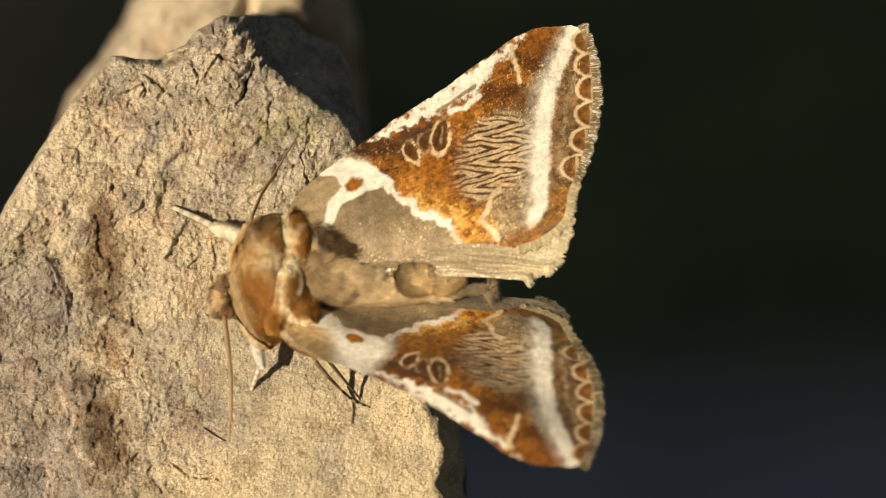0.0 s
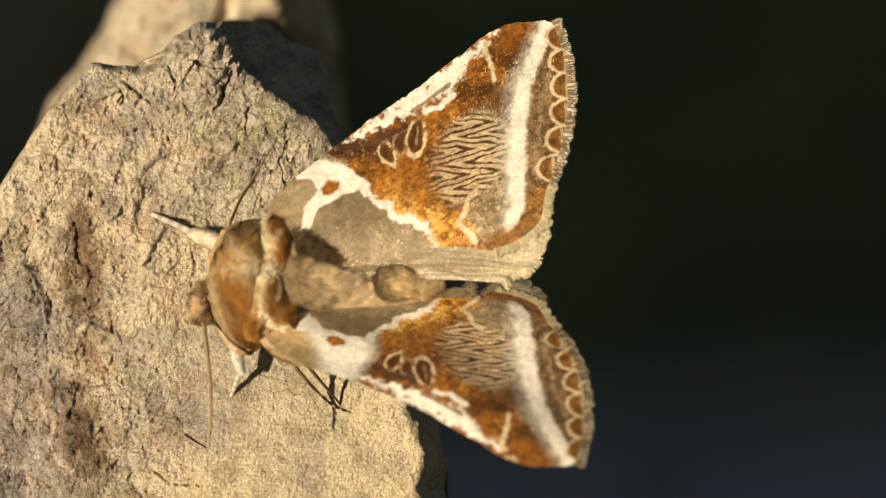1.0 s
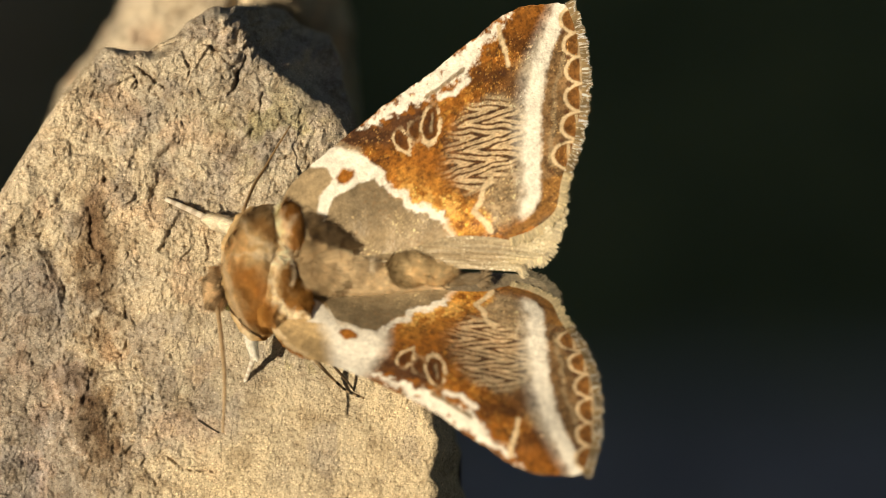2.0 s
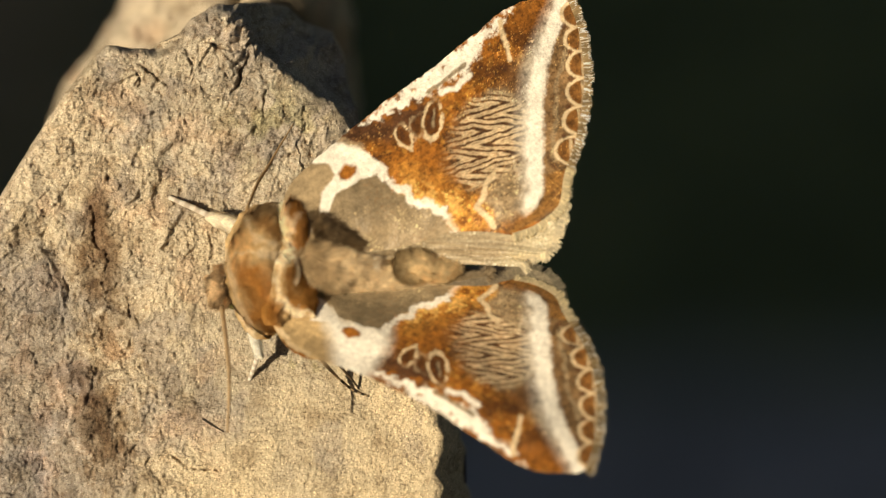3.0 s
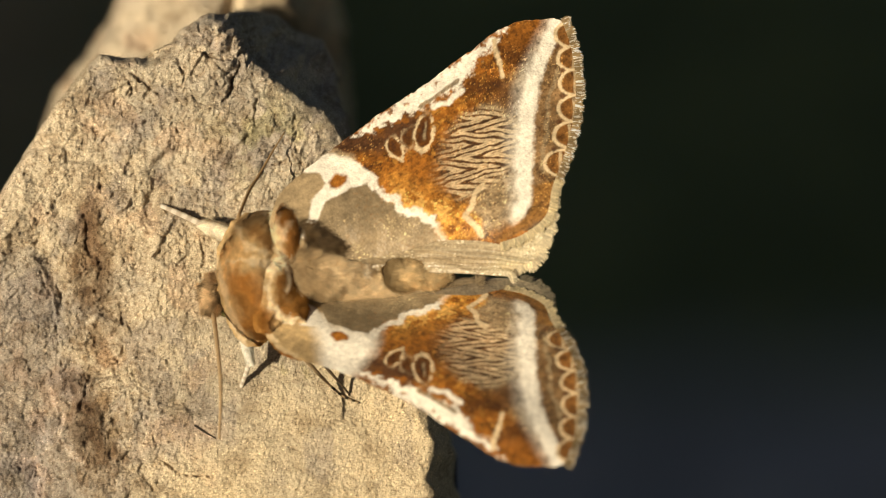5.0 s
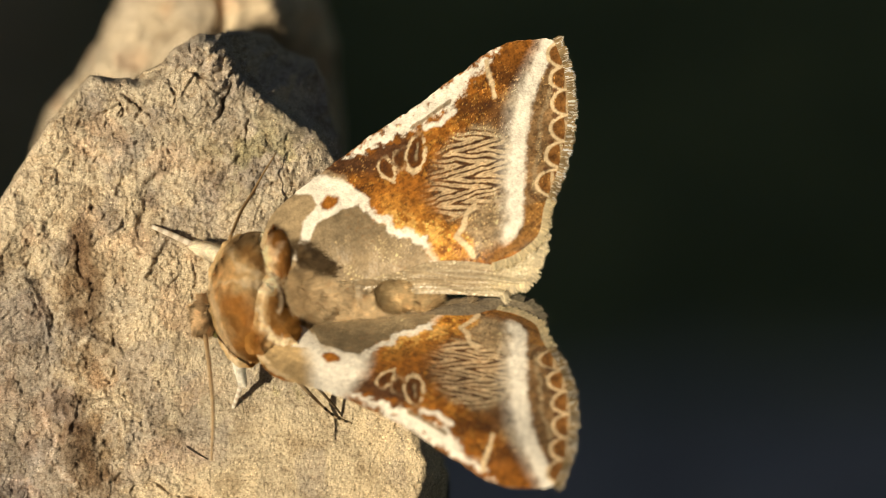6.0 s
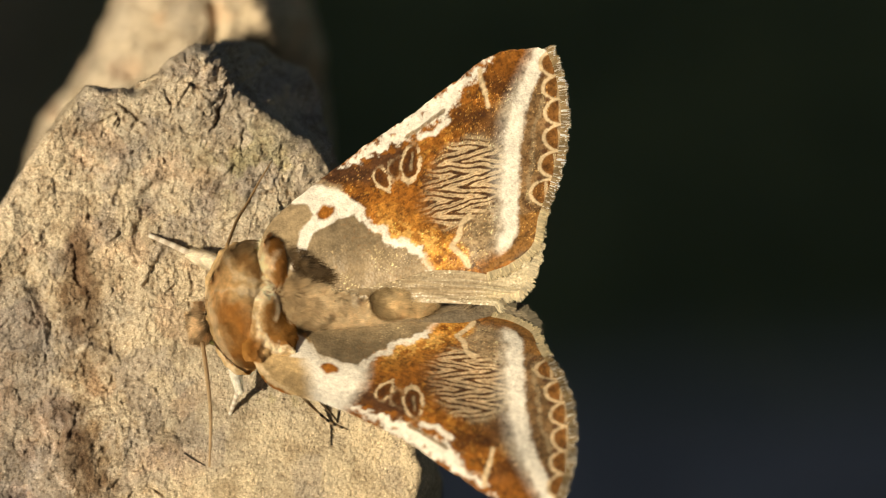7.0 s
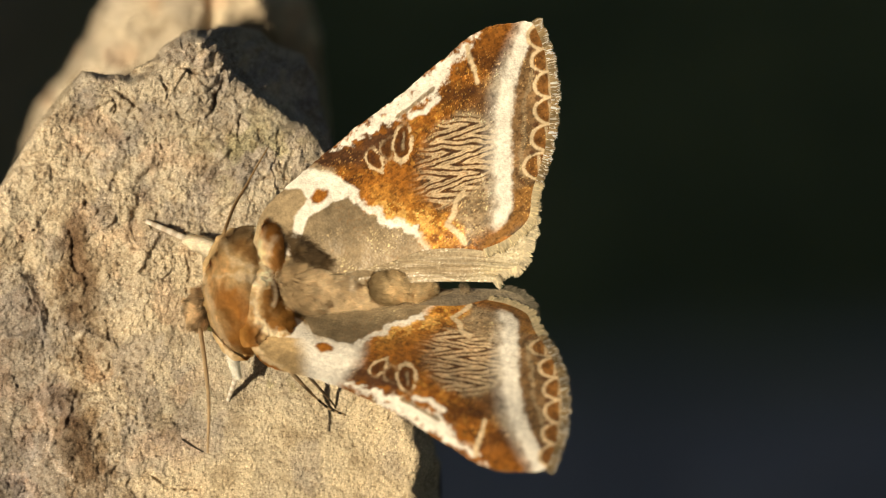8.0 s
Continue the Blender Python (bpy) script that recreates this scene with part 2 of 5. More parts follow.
# ---- rocks: a broken face seen from the front, closed down to the ground ----
def closed_rock(name, x, y, w, keep, colors):
    """A rock from a relief over the layout; its rim runs straight down to the ground."""
    rows, cols = w.shape
    k = S * (1 - w / 264.5)
    local = np.stack([2.571 + (x - 784) * k, 0.478 - (y - 441) * k + 0.0076 * w, w], -1).reshape(-1, 3) / 1000
    m = np.array(BOARD)
    verts = local @ m[:3, :3].T + m[:3, 3]
    faces = grid_faces(rows, cols, keep.ravel())[:, ::-1]
    edges = {}
    for f in faces.tolist():
        for a, b in zip(f, f[1:] + f[:1]):
            edges[(a, b)] = None
    rim = [(a, b) for a, b in edges if (b, a) not in edges]
    used = np.unique(faces)
    index = -np.ones(len(verts), int)
    index[used] = np.arange(len(used))
    vs, cs = verts[used].tolist(), colors.reshape(-1, 3)[used].tolist()
    fs = index[faces].tolist()
    low, foot = {}, {}
    for a in {e for r in rim for e in r}:
        p = verts[a]
        low[a] = len(vs)
        out = (p[0] - verts[used][:, 0].mean()) * 0.12
        vs.append([p[0] + out, p[1], p[2] * 0.5])
        foot[a] = len(vs)
        vs.append([p[0] + out * 1.6, p[1], -0.002])
        cs += [[1, 1, 1]] * 2
    for a, b in rim:
        fs.append([index[b], index[a], low[a], low[b]])
        fs.append([low[b], low[a], foot[a], foot[b]])
    me = mesh_of(name, vs, fs, ROCK, np.array(cs))
    return new(name, me)


def axis(fine0, fine1, step_fine, lo, hi, step_coarse):
    return np.r_[np.arange(lo, fine0, step_coarse), np.arange(fine0, fine1, step_fine), np.arange(fine1, hi, step_coarse)]


CRACKS = [  # bent lines on the face, with width and depth
    ([(452, 120), (440, 145), (430, 172), (418, 190)], 6, 26), ([(252, 135), (275, 152), (300, 170), (318, 186)], 3.5, 16),
    ([(250, 158), (264, 168), (260, 186)], 3, 14), ([(334, 182), (336, 200), (328, 215), (332, 235), (345, 255)], 3, 14),
    ([(170, 215), (175, 245), (168, 280)], 4, 8), ([(168, 365), (178, 400), (182, 440), (200, 480), (195, 520), (210, 560)], 10, 20),
    ([(478, 180), (474, 215), (477, 240)], 3.5, 16), ([(160, 735), (174, 728), (190, 736)], 10, 34),
    ([(296, 818), (331, 843), (365, 850), (433, 849)], 2.6, 13), ([(121, 514), (128, 530), (139, 548)], 3.5, 14), ([(168, 368), (174, 400), (178, 425), (190, 455), (210, 492)], 5, 18), ([(179, 512), (190, 530), (204, 552)], 4, 14),
    ([(168, 226), (171, 250), (168, 282)], 5, 14), ([(203, 258), (206, 280)], 5, 9), ([(234, 540), (238, 560), (243, 588)], 3, 10), ([(198, 148), (230, 150), (253, 155), (261, 170), (249, 187)], 2.6, 9),
    ([(384, 100), (398, 112), (416, 118)], 4, 14), ([(345, 118), (356, 140), (352, 160)], 3, 10), ([(500, 190), (508, 225), (504, 250)], 2.6, 9), ([(380, 430), (386, 470), (378, 510)], 2.4, 7),
]
RIDGE = [(0, 408), (48, 325), (92, 255), (135, 190), (180, 138), (206, 117), (240, 116), (290, 115), (330, 98), (352, 62), (395, 36), (432, 40),
         (452, 80), (482, 118), (504, 150), (546, 168), (592, 198), (616, 230), (630, 268), (646, 330), (690, 480), (745, 640), (788, 740), (797, 790),
         (790, 850), (800, 1000), (790, 1500), (-700, 1500), (-700, 1100), (-160, 700)]
FLANK = [(0, 404), (48, 321), (92, 251), (133, 187), (178, 135), (206, 113), (240, 112), (290, 111), (328, 94), (350, 58), (395, 31), (440, 30),
         (520, 40), (590, 90), (625, 150), (640, 250), (665, 330), (715, 480), (770, 640), (812, 740), (822, 800),
         (830, 850), (850, 1000), (850, 1510), (-710, 1510), (-710, 1100), (-166, 700)]


GREY_PATCHES = [  # smoother grey stone between the ochre
    [(10, 458), (60, 450), (95, 470), (88, 502), (20, 512)], [(40, 500), (128, 492), (136, 540), (120, 580), (60, 584), (24, 560)], [(150, 532), (200, 530), (210, 572), (160, 580)],
    [(192, 334), (230, 340), (236, 390), (204, 402)], [(104, 668), (160, 660), (202, 690), (190, 735), (140, 728)], [(10, 815), (95, 812), (100, 900), (0, 900)],
    [(176, 146), (214, 150), (218, 192), (186, 190)], [(96, 740), (128, 745), (122, 790), (70, 800), (30, 760)], [(200, 250), (250, 240), (300, 200), (290, 250), (230, 300)]]
VEINS = [[(296, 686), (308, 730), (320, 774)], [(42, 816), (97, 816), (125, 788)], [(97, 816), (92, 860), (88, 900)], [(235, 262), (252, 240), (262, 232)], [(30, 620), (48, 640), (60, 672)], [(12, 842), (30, 838), (44, 850)]]


def front_rock():
    gx, gy = axis(-30, 850, 1.7, -690, 900, 22), axis(10, 896, 1.7, -10, 1480, 22)
    y, x = np.meshgrid(gy, gx, indexing="ij")
    wx, wy = x + 6 * fbm(x / 40, y / 40, 3, 3), y + 6 * fbm(x / 60, y / 60, 3, 4)
    u, v = (x - 784) * S + 2.57, 0.478 - (y - 441) * S
    base = -2.9 - 0.026 * u - 0.072 * v
    rim_x, rim_y = x + (wx - x) * (0.25 + 0.75 * step(150, 260, x)), y + (wy - y) * (0.25 + 0.75 * step(150, 260, x))
    ridge, flank = inside(rim_x, rim_y, RIDGE) * S, inside(rim_x + 3, rim_y, FLANK) * S
    # broken facets, hollows and grain
    calm = step(250, 420, x) * step(480, 640, y + 0.25 * x)
    smooth_rim = step(46 * S, 8 * S, ridge) * step(480, 530, x) * step(330, 270, y)
    wild = (1 - 0.75 * calm) * (1 - 0.8 * smooth_rim)
    face = base + wild * 0.55 * facets(wx / 175 + 0.3, wy / 140, 11) + 0.25 * fbm(x / 150, y / 150, 3, 21) * wild
    face += wild * (0.27 * facets(wx / 62, wy / 50 + 0.4 * wx / 62, 12, 1.0) + 0.12 * facets(wx / 27 + 0.35 * wy / 27, wy / 23, 13, 1.2) + 0.055 * facets(wx / 12 + 0.3 * wy / 12, wy / 15, 14, 1.3))
    face += wild * (0.05 * fbm(x / 34, y / 34, 3, 31) - 0.03 * np.abs(fbm(wx / 20, wy / 20, 3, 41)))
    face += (0.3 + 0.7 * wild) * 0.038 * fbm(x / 9, y / 9, 3, 51, 0.7) + (0.45 + 0.55 * wild) * (1 - 0.6 * smooth_rim) * (0.026 * vnoise(x / 4.3, y / 4.3, 52) + 0.036 * facets(x / 7, y / 7, 15, 1.3))
    band = np.exp(-((x - 185 - 22 * fbm(y / 60, x / 200, 3, 62)) / 48) ** 2) * step(390, 470, y)
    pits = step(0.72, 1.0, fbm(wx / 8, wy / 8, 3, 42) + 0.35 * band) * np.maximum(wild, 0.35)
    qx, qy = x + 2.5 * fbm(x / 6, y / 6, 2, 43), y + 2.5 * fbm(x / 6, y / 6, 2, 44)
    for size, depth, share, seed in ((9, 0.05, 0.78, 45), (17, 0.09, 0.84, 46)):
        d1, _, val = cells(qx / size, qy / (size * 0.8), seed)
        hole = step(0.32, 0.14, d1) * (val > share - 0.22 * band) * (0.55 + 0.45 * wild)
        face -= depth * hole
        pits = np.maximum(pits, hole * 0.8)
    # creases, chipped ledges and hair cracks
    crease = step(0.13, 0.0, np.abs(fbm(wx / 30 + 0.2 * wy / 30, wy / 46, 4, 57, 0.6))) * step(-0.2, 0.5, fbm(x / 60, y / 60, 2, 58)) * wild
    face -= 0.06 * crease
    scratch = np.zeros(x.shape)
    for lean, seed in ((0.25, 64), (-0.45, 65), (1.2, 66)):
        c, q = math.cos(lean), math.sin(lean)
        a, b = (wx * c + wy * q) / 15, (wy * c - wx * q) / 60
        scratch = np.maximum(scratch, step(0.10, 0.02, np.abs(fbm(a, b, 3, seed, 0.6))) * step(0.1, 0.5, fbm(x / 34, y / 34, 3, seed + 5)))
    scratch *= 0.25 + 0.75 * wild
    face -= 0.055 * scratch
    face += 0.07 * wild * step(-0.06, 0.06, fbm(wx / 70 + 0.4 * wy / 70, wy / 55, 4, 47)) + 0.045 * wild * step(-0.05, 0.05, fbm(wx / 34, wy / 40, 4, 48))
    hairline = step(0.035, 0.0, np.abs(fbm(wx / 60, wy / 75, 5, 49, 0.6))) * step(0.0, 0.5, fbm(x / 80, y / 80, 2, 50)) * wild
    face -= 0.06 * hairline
    # the peak and the shoulder stand out, the far left bottom lies lower
    face += 0.9 * np.exp(-((x - 395) / 60) ** 2 - ((y - 75) / 40) ** 2)
    crag = np.exp(-((x - 425 - 0.35 * (y - 80)) / 75) ** 2 - ((y - 95) / 75) ** 2) 
    face += crag * (0.42 * facets(wx / 30 + 0.4 * wy / 30, wy / 34, 16, 1.3) + 0.22 * facets(wx / 14, wy / 15, 17, 1.3) - 0.2 * np.abs(fbm(wx / 26, wy / 30, 3, 63)))
    face -= 0.9 * np.exp(-((x - 302) / 20) ** 2 - ((y - 110 + 0.35 * (x - 302)) / 9) ** 2)
    left = step(0, 60, 165 + 14 * fbm(y / 40, x / 90, 3, 61) - x + 0.12 * (y - 500)) * step(430, 520, y)
    face -= 0.30 * left
    plate_a = step(-1.5, 2.5, inside(wx, wy, [(-60, 500), (40, 470), (92, 486), (116, 540), (132, 640), (114, 740), (122, 790), (156, 812), (120, 900), (-60, 900)]))
    plate_b = step(-1.5, 2.5, inside(wx, wy, [(-60, 812), (40, 800), (92, 806), (104, 900), (-60, 900)]))
    plate_c = step(-1.5, 2.5, inside(wx, wy, [(200, 330), (238, 420), (226, 500), (250, 600), (232, 660), (262, 760), (300, 880), (900, 900), (900, 200)]))
    face += 0.13 * plate_c - 0.20 * plate_a - 0.10 * plate_b
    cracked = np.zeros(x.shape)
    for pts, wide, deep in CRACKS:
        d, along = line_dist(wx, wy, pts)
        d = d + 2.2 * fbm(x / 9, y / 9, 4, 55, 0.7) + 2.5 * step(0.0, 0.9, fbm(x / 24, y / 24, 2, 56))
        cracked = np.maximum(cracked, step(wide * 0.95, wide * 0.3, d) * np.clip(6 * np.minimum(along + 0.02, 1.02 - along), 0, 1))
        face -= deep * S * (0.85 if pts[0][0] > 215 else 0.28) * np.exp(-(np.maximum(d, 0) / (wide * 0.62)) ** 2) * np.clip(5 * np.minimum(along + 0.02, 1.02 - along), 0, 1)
    face -= 0.6 * step(-32, -80, x)
    round_off = 0.14 + 0.41 * step(170, 330, x)
    inner = np.clip(ridge, 0, round_off) / round_off
    w = face - round_off * (1 - np.sqrt(1 - (1 - inner) ** 2)) * 1.6
    rough = 0.45 * fbm(x / 45, y / 45, 4, 71) + 0.25 * facets(x / 26, y / 34, 73, 1.2) + 0.12 * fbm(x / 12, y / 12, 2, 72)
    w = np.where(ridge < 0, w + 2.6 * ridge + rough * step(0, 0.6, -ridge), w)
    w = np.where(flank < 0, w + 80 * flank, w)
    floor = np.where(x > 440, -20.0, -9.0)
    keep = w > floor
    w = np.maximum(w, floor - 2)
    # pigment: grey patches low on the face, moss near the shoulder, sunlight on rims
    lowleft = step(330, 90, x) * step(400, 560, y)
    grey = step(-0.1, 0.5, fbm(wx / 70, wy / 90, 5, 81, 0.6) + 0.9 * left - 0.45 + 0.75 * lowleft + 0.35 * step(200, 60, y - 0.35 * x))
    moss = step(0.0, 0.7, fbm(x / 40, y / 40, 4, 82) + 0.25) * np.exp(-((x - 500) / 90) ** 2 - ((y - 250) / 70) ** 2)
    moss = np.maximum(moss, 0.8 * step(0.1, 0.8, fbm(x / 16, y / 16, 3, 87)) * np.exp(-((x - 545) / 40) ** 2 - ((y - 665) / 22) ** 2))
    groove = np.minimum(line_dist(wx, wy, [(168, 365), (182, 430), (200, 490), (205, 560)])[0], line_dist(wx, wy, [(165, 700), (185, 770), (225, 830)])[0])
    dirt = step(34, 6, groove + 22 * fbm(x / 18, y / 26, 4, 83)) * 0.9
    streak = step(0.35, 0.9, fbm(wx / 9, wy / 34, 4, 85)) * (1 - 0.8 * calm)
    blush = step(0.3, 0.9, fbm(x / 55, y / 55, 3, 86)) * step(500, 330, x)
    # pale lines that paint sunlight onto the edges of the ledges
    lit_rims = np.maximum(step(8, 2, line_dist(wx, wy, [(112, 700), (130, 741), (124, 785), (171, 824)])[0]), 0.6 * step(4, 1, line_dist(wx, wy, [(10, 812), (60, 818), (158, 824)])[0]))
    lit_rims = np.maximum(lit_rims, 0.5 * step(16, 3, line_dist(wx, wy, [(108, 776), (98, 820), (88, 890)])[0] + 5 * fbm(x / 12, y / 12, 2, 90)))
    patches = np.zeros(x.shape)
    for pts in GREY_PATCHES:
        patches = np.maximum(patches, step(-7, 7, inside(wx, wy, pts) + 9 * fbm(x / 16, y / 16, 4, 91)))
    veins = np.min([line_dist(wx, wy, pts)[0] for pts in VEINS], axis=0) + 1.6 * np.abs(fbm(x / 10, y / 10, 3, 92))
    stain = step(-12, 14, inside(wx, wy, [(146, 728), (210, 716), (236, 770), (250, 826), (180, 832), (150, 790)]) + 14 * fbm(x / 14, y / 20, 4, 93))
    stain = np.maximum(stain, 0.8 * step(-12, 12, inside(wx, wy, [(160, 362), (200, 380), (218, 470), (215, 560), (160, 560), (142, 490), (172, 440)]) + 12 * fbm(x / 12, y / 18, 4, 94)))
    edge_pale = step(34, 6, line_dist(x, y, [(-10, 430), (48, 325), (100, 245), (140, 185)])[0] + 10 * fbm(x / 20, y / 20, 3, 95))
    # peak and shoulder: pale rough stone, brightened in colour as if sunlit
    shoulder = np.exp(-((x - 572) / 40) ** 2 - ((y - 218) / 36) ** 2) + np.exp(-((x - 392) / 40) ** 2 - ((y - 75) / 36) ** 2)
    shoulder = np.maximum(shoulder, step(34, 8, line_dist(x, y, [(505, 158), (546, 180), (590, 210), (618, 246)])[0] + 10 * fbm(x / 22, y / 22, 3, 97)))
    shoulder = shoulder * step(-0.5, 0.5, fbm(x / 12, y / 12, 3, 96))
    mott = step(0.1, 0.7, fbm(wx / 14, wy / 14, 4, 88, 0.65))
    c = np.ones((*x.shape, 3))
    # cracks, pits, creases and scratches are darkened too: shade painted into their depth
    for amount, tone in ((grey * 0.85, (0.77, 0.775, 0.84)), (moss * 0.7, (0.72, 0.76, 0.48)), (np.maximum(plate_a, left) * 0.65, (0.70, 0.715, 0.77)), (patches * 0.75, (0.78, 0.795, 0.86)), (shoulder * 0.75, (1.38, 1.38, 1.40)), (stain * 0.75, (0.56, 0.47, 0.37)), (edge_pale * 0.6, (1.16, 1.15, 1.18)), (step(3.2, 0.8, veins) * 0.7, (1.45, 1.42, 1.36)), (lit_rims, (1.6, 1.6, 1.65)), (cracked * 0.5, (0.36, 0.285, 0.22)), (dirt * 0.6, (0.36, 0.285, 0.21)), (pits * 0.62, (0.48, 0.39, 0.30)), (hairline * 0.6, (0.45, 0.37, 0.3)), (crease * 0.4, (0.62, 0.53, 0.44)), (scratch * 0.45, (0.52, 0.43, 0.34)), (band * 0.7 * step(-0.3, 0.5, fbm(x / 20, y / 30, 4, 89)), (0.62, 0.50, 0.38)), (streak * 0.35, (0.55, 0.47, 0.40)),
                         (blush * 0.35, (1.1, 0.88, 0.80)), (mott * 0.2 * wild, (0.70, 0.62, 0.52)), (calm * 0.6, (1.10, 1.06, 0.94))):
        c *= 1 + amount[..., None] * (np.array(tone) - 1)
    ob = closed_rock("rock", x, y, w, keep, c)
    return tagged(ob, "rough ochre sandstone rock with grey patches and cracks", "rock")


def back_rock():
    gx, gy = axis(-60, 700, 5, -200, 760, 25), axis(-80, 460, 5, -260, 900, 25)
    y, x = np.meshgrid(gy, gx, indexing="ij")
    wx, wy = x + 6 * fbm(x / 70, y / 70, 3, 103), y + 6 * fbm(x / 70, y / 70, 3, 104)
    outline = [(-15, 540), (50, 385), (91, 285), (117, 222), (133, 168), (187, 103), (220, 52), (246, 0), (270, -60), (300, -90), (420, -150), (525, -120), (548, -10), (540, 14), (500, 24), (446, 40), (440, 80), (436, 420), (430, 700), (100, 800)]
    whole = [(0, 540), (60, 385), (136, 168), (220, 52), (270, -60), (420, -150), (560, -120), (606, 0), (622, 60), (640, 180), (650, 700), (100, 800)]
    d = inside(wx, wy, outline) * S
    w = -28.0 - 0.25 * (0.478 - (y - 441) * S - 10) + 0.7 * fbm(x / 140, y / 140, 4, 110) + 0.14 * fbm(x / 40, y / 40, 3, 111) + 0.07 * fbm(x / 12, y / 12, 3, 112)
    dd, _ = line_dist(wx, wy, [(430, -30), (434, 10), (424, 40)])
    w -= 0.8 * np.exp(-(dd / 10) ** 2)
    inner = np.clip(d, 0, 1.5) / 1.5
    w = w - 2.2 * (1 - np.sqrt(1 - (1 - inner) ** 2))
    steep = np.where(x > 380, 7.0, 60.0)
    w = np.where(d < 0, w + steep * d + np.where(x > 380, 0.5 * fbm(x / 30, y / 30, 3, 113) * step(0, 0.6, -d), 0), w)
    w = np.where((x > 380) & (inside(wx, wy, whole) < 0), w + 60 * inside(wx, wy, whole) * S, w)
    keep = w > np.where(x > 380, -80, -50)
    c = np.array((1.13, 1.09, 1.04)) * (1 + 0.25 * step(0.2, 0.8, fbm(x / 50, y / 50, 3, 120))[..., None] * np.array((0.2, -0.2, -0.4)))
    ob = closed_rock("rock", x, y, np.maximum(w, -84), keep, c)
    return tagged(ob, "taller pale sandstone rock standing behind another", "rock")


front_rock()
back_rock()


# ---- the moth: an animal in parts; all its places in the moth's own space ----
BASE = spot(520, 500, -2.6)
moth = new("moth")
moth.matrix_world = BOARD @ Matrix.Translation(BASE)
tagged(moth, "brown and white patterned moth resting on a rock with wings spread", "moth")

WHITE, CREAM, GOLD = np.array((0.88, 0.81, 0.69)), np.array((0.54, 0.41, 0.25)), np.array((0.62, 0.28, 0.05))
RUST, BROWN, DARK, TAN = np.array((0.27, 0.098, 0.014)), np.array((0.085, 0.032, 0.007)), np.array((0.055, 0.024, 0.010)), np.array((0.29, 0.215, 0.125))
HINGE_X, HINGE_Y = 545, 395
SW = S * (1 - 3.5 / 264.5)


def on(x, y, w):
    return spot(x, y, w) - BASE


def coons(top, bottom, inner, outer, rows, cols):
    """A patch between four curves: top and bottom run from the body outwards, inner and outer from top to bottom."""
    a, b, c, d = spline(top, cols), spline(bottom, cols), spline(inner, rows), spline(outer, rows)
    s, t = np.linspace(0, 1, cols)[None, :, None], np.linspace(0, 1, rows)[:, None, None]
    return ((1 - t) * a[None] + t * b[None] + (1 - s) * c[:, None] + s * d[:, None]
            - (1 - s) * (1 - t) * a[0] - s * (1 - t) * a[-1] - (1 - s) * t * b[0] - s * t * b[-1])


def lay(col, amount, tone):
    a = np.clip(amount, 0, 1)[..., None]
    return col * (1 - a) + a * tone


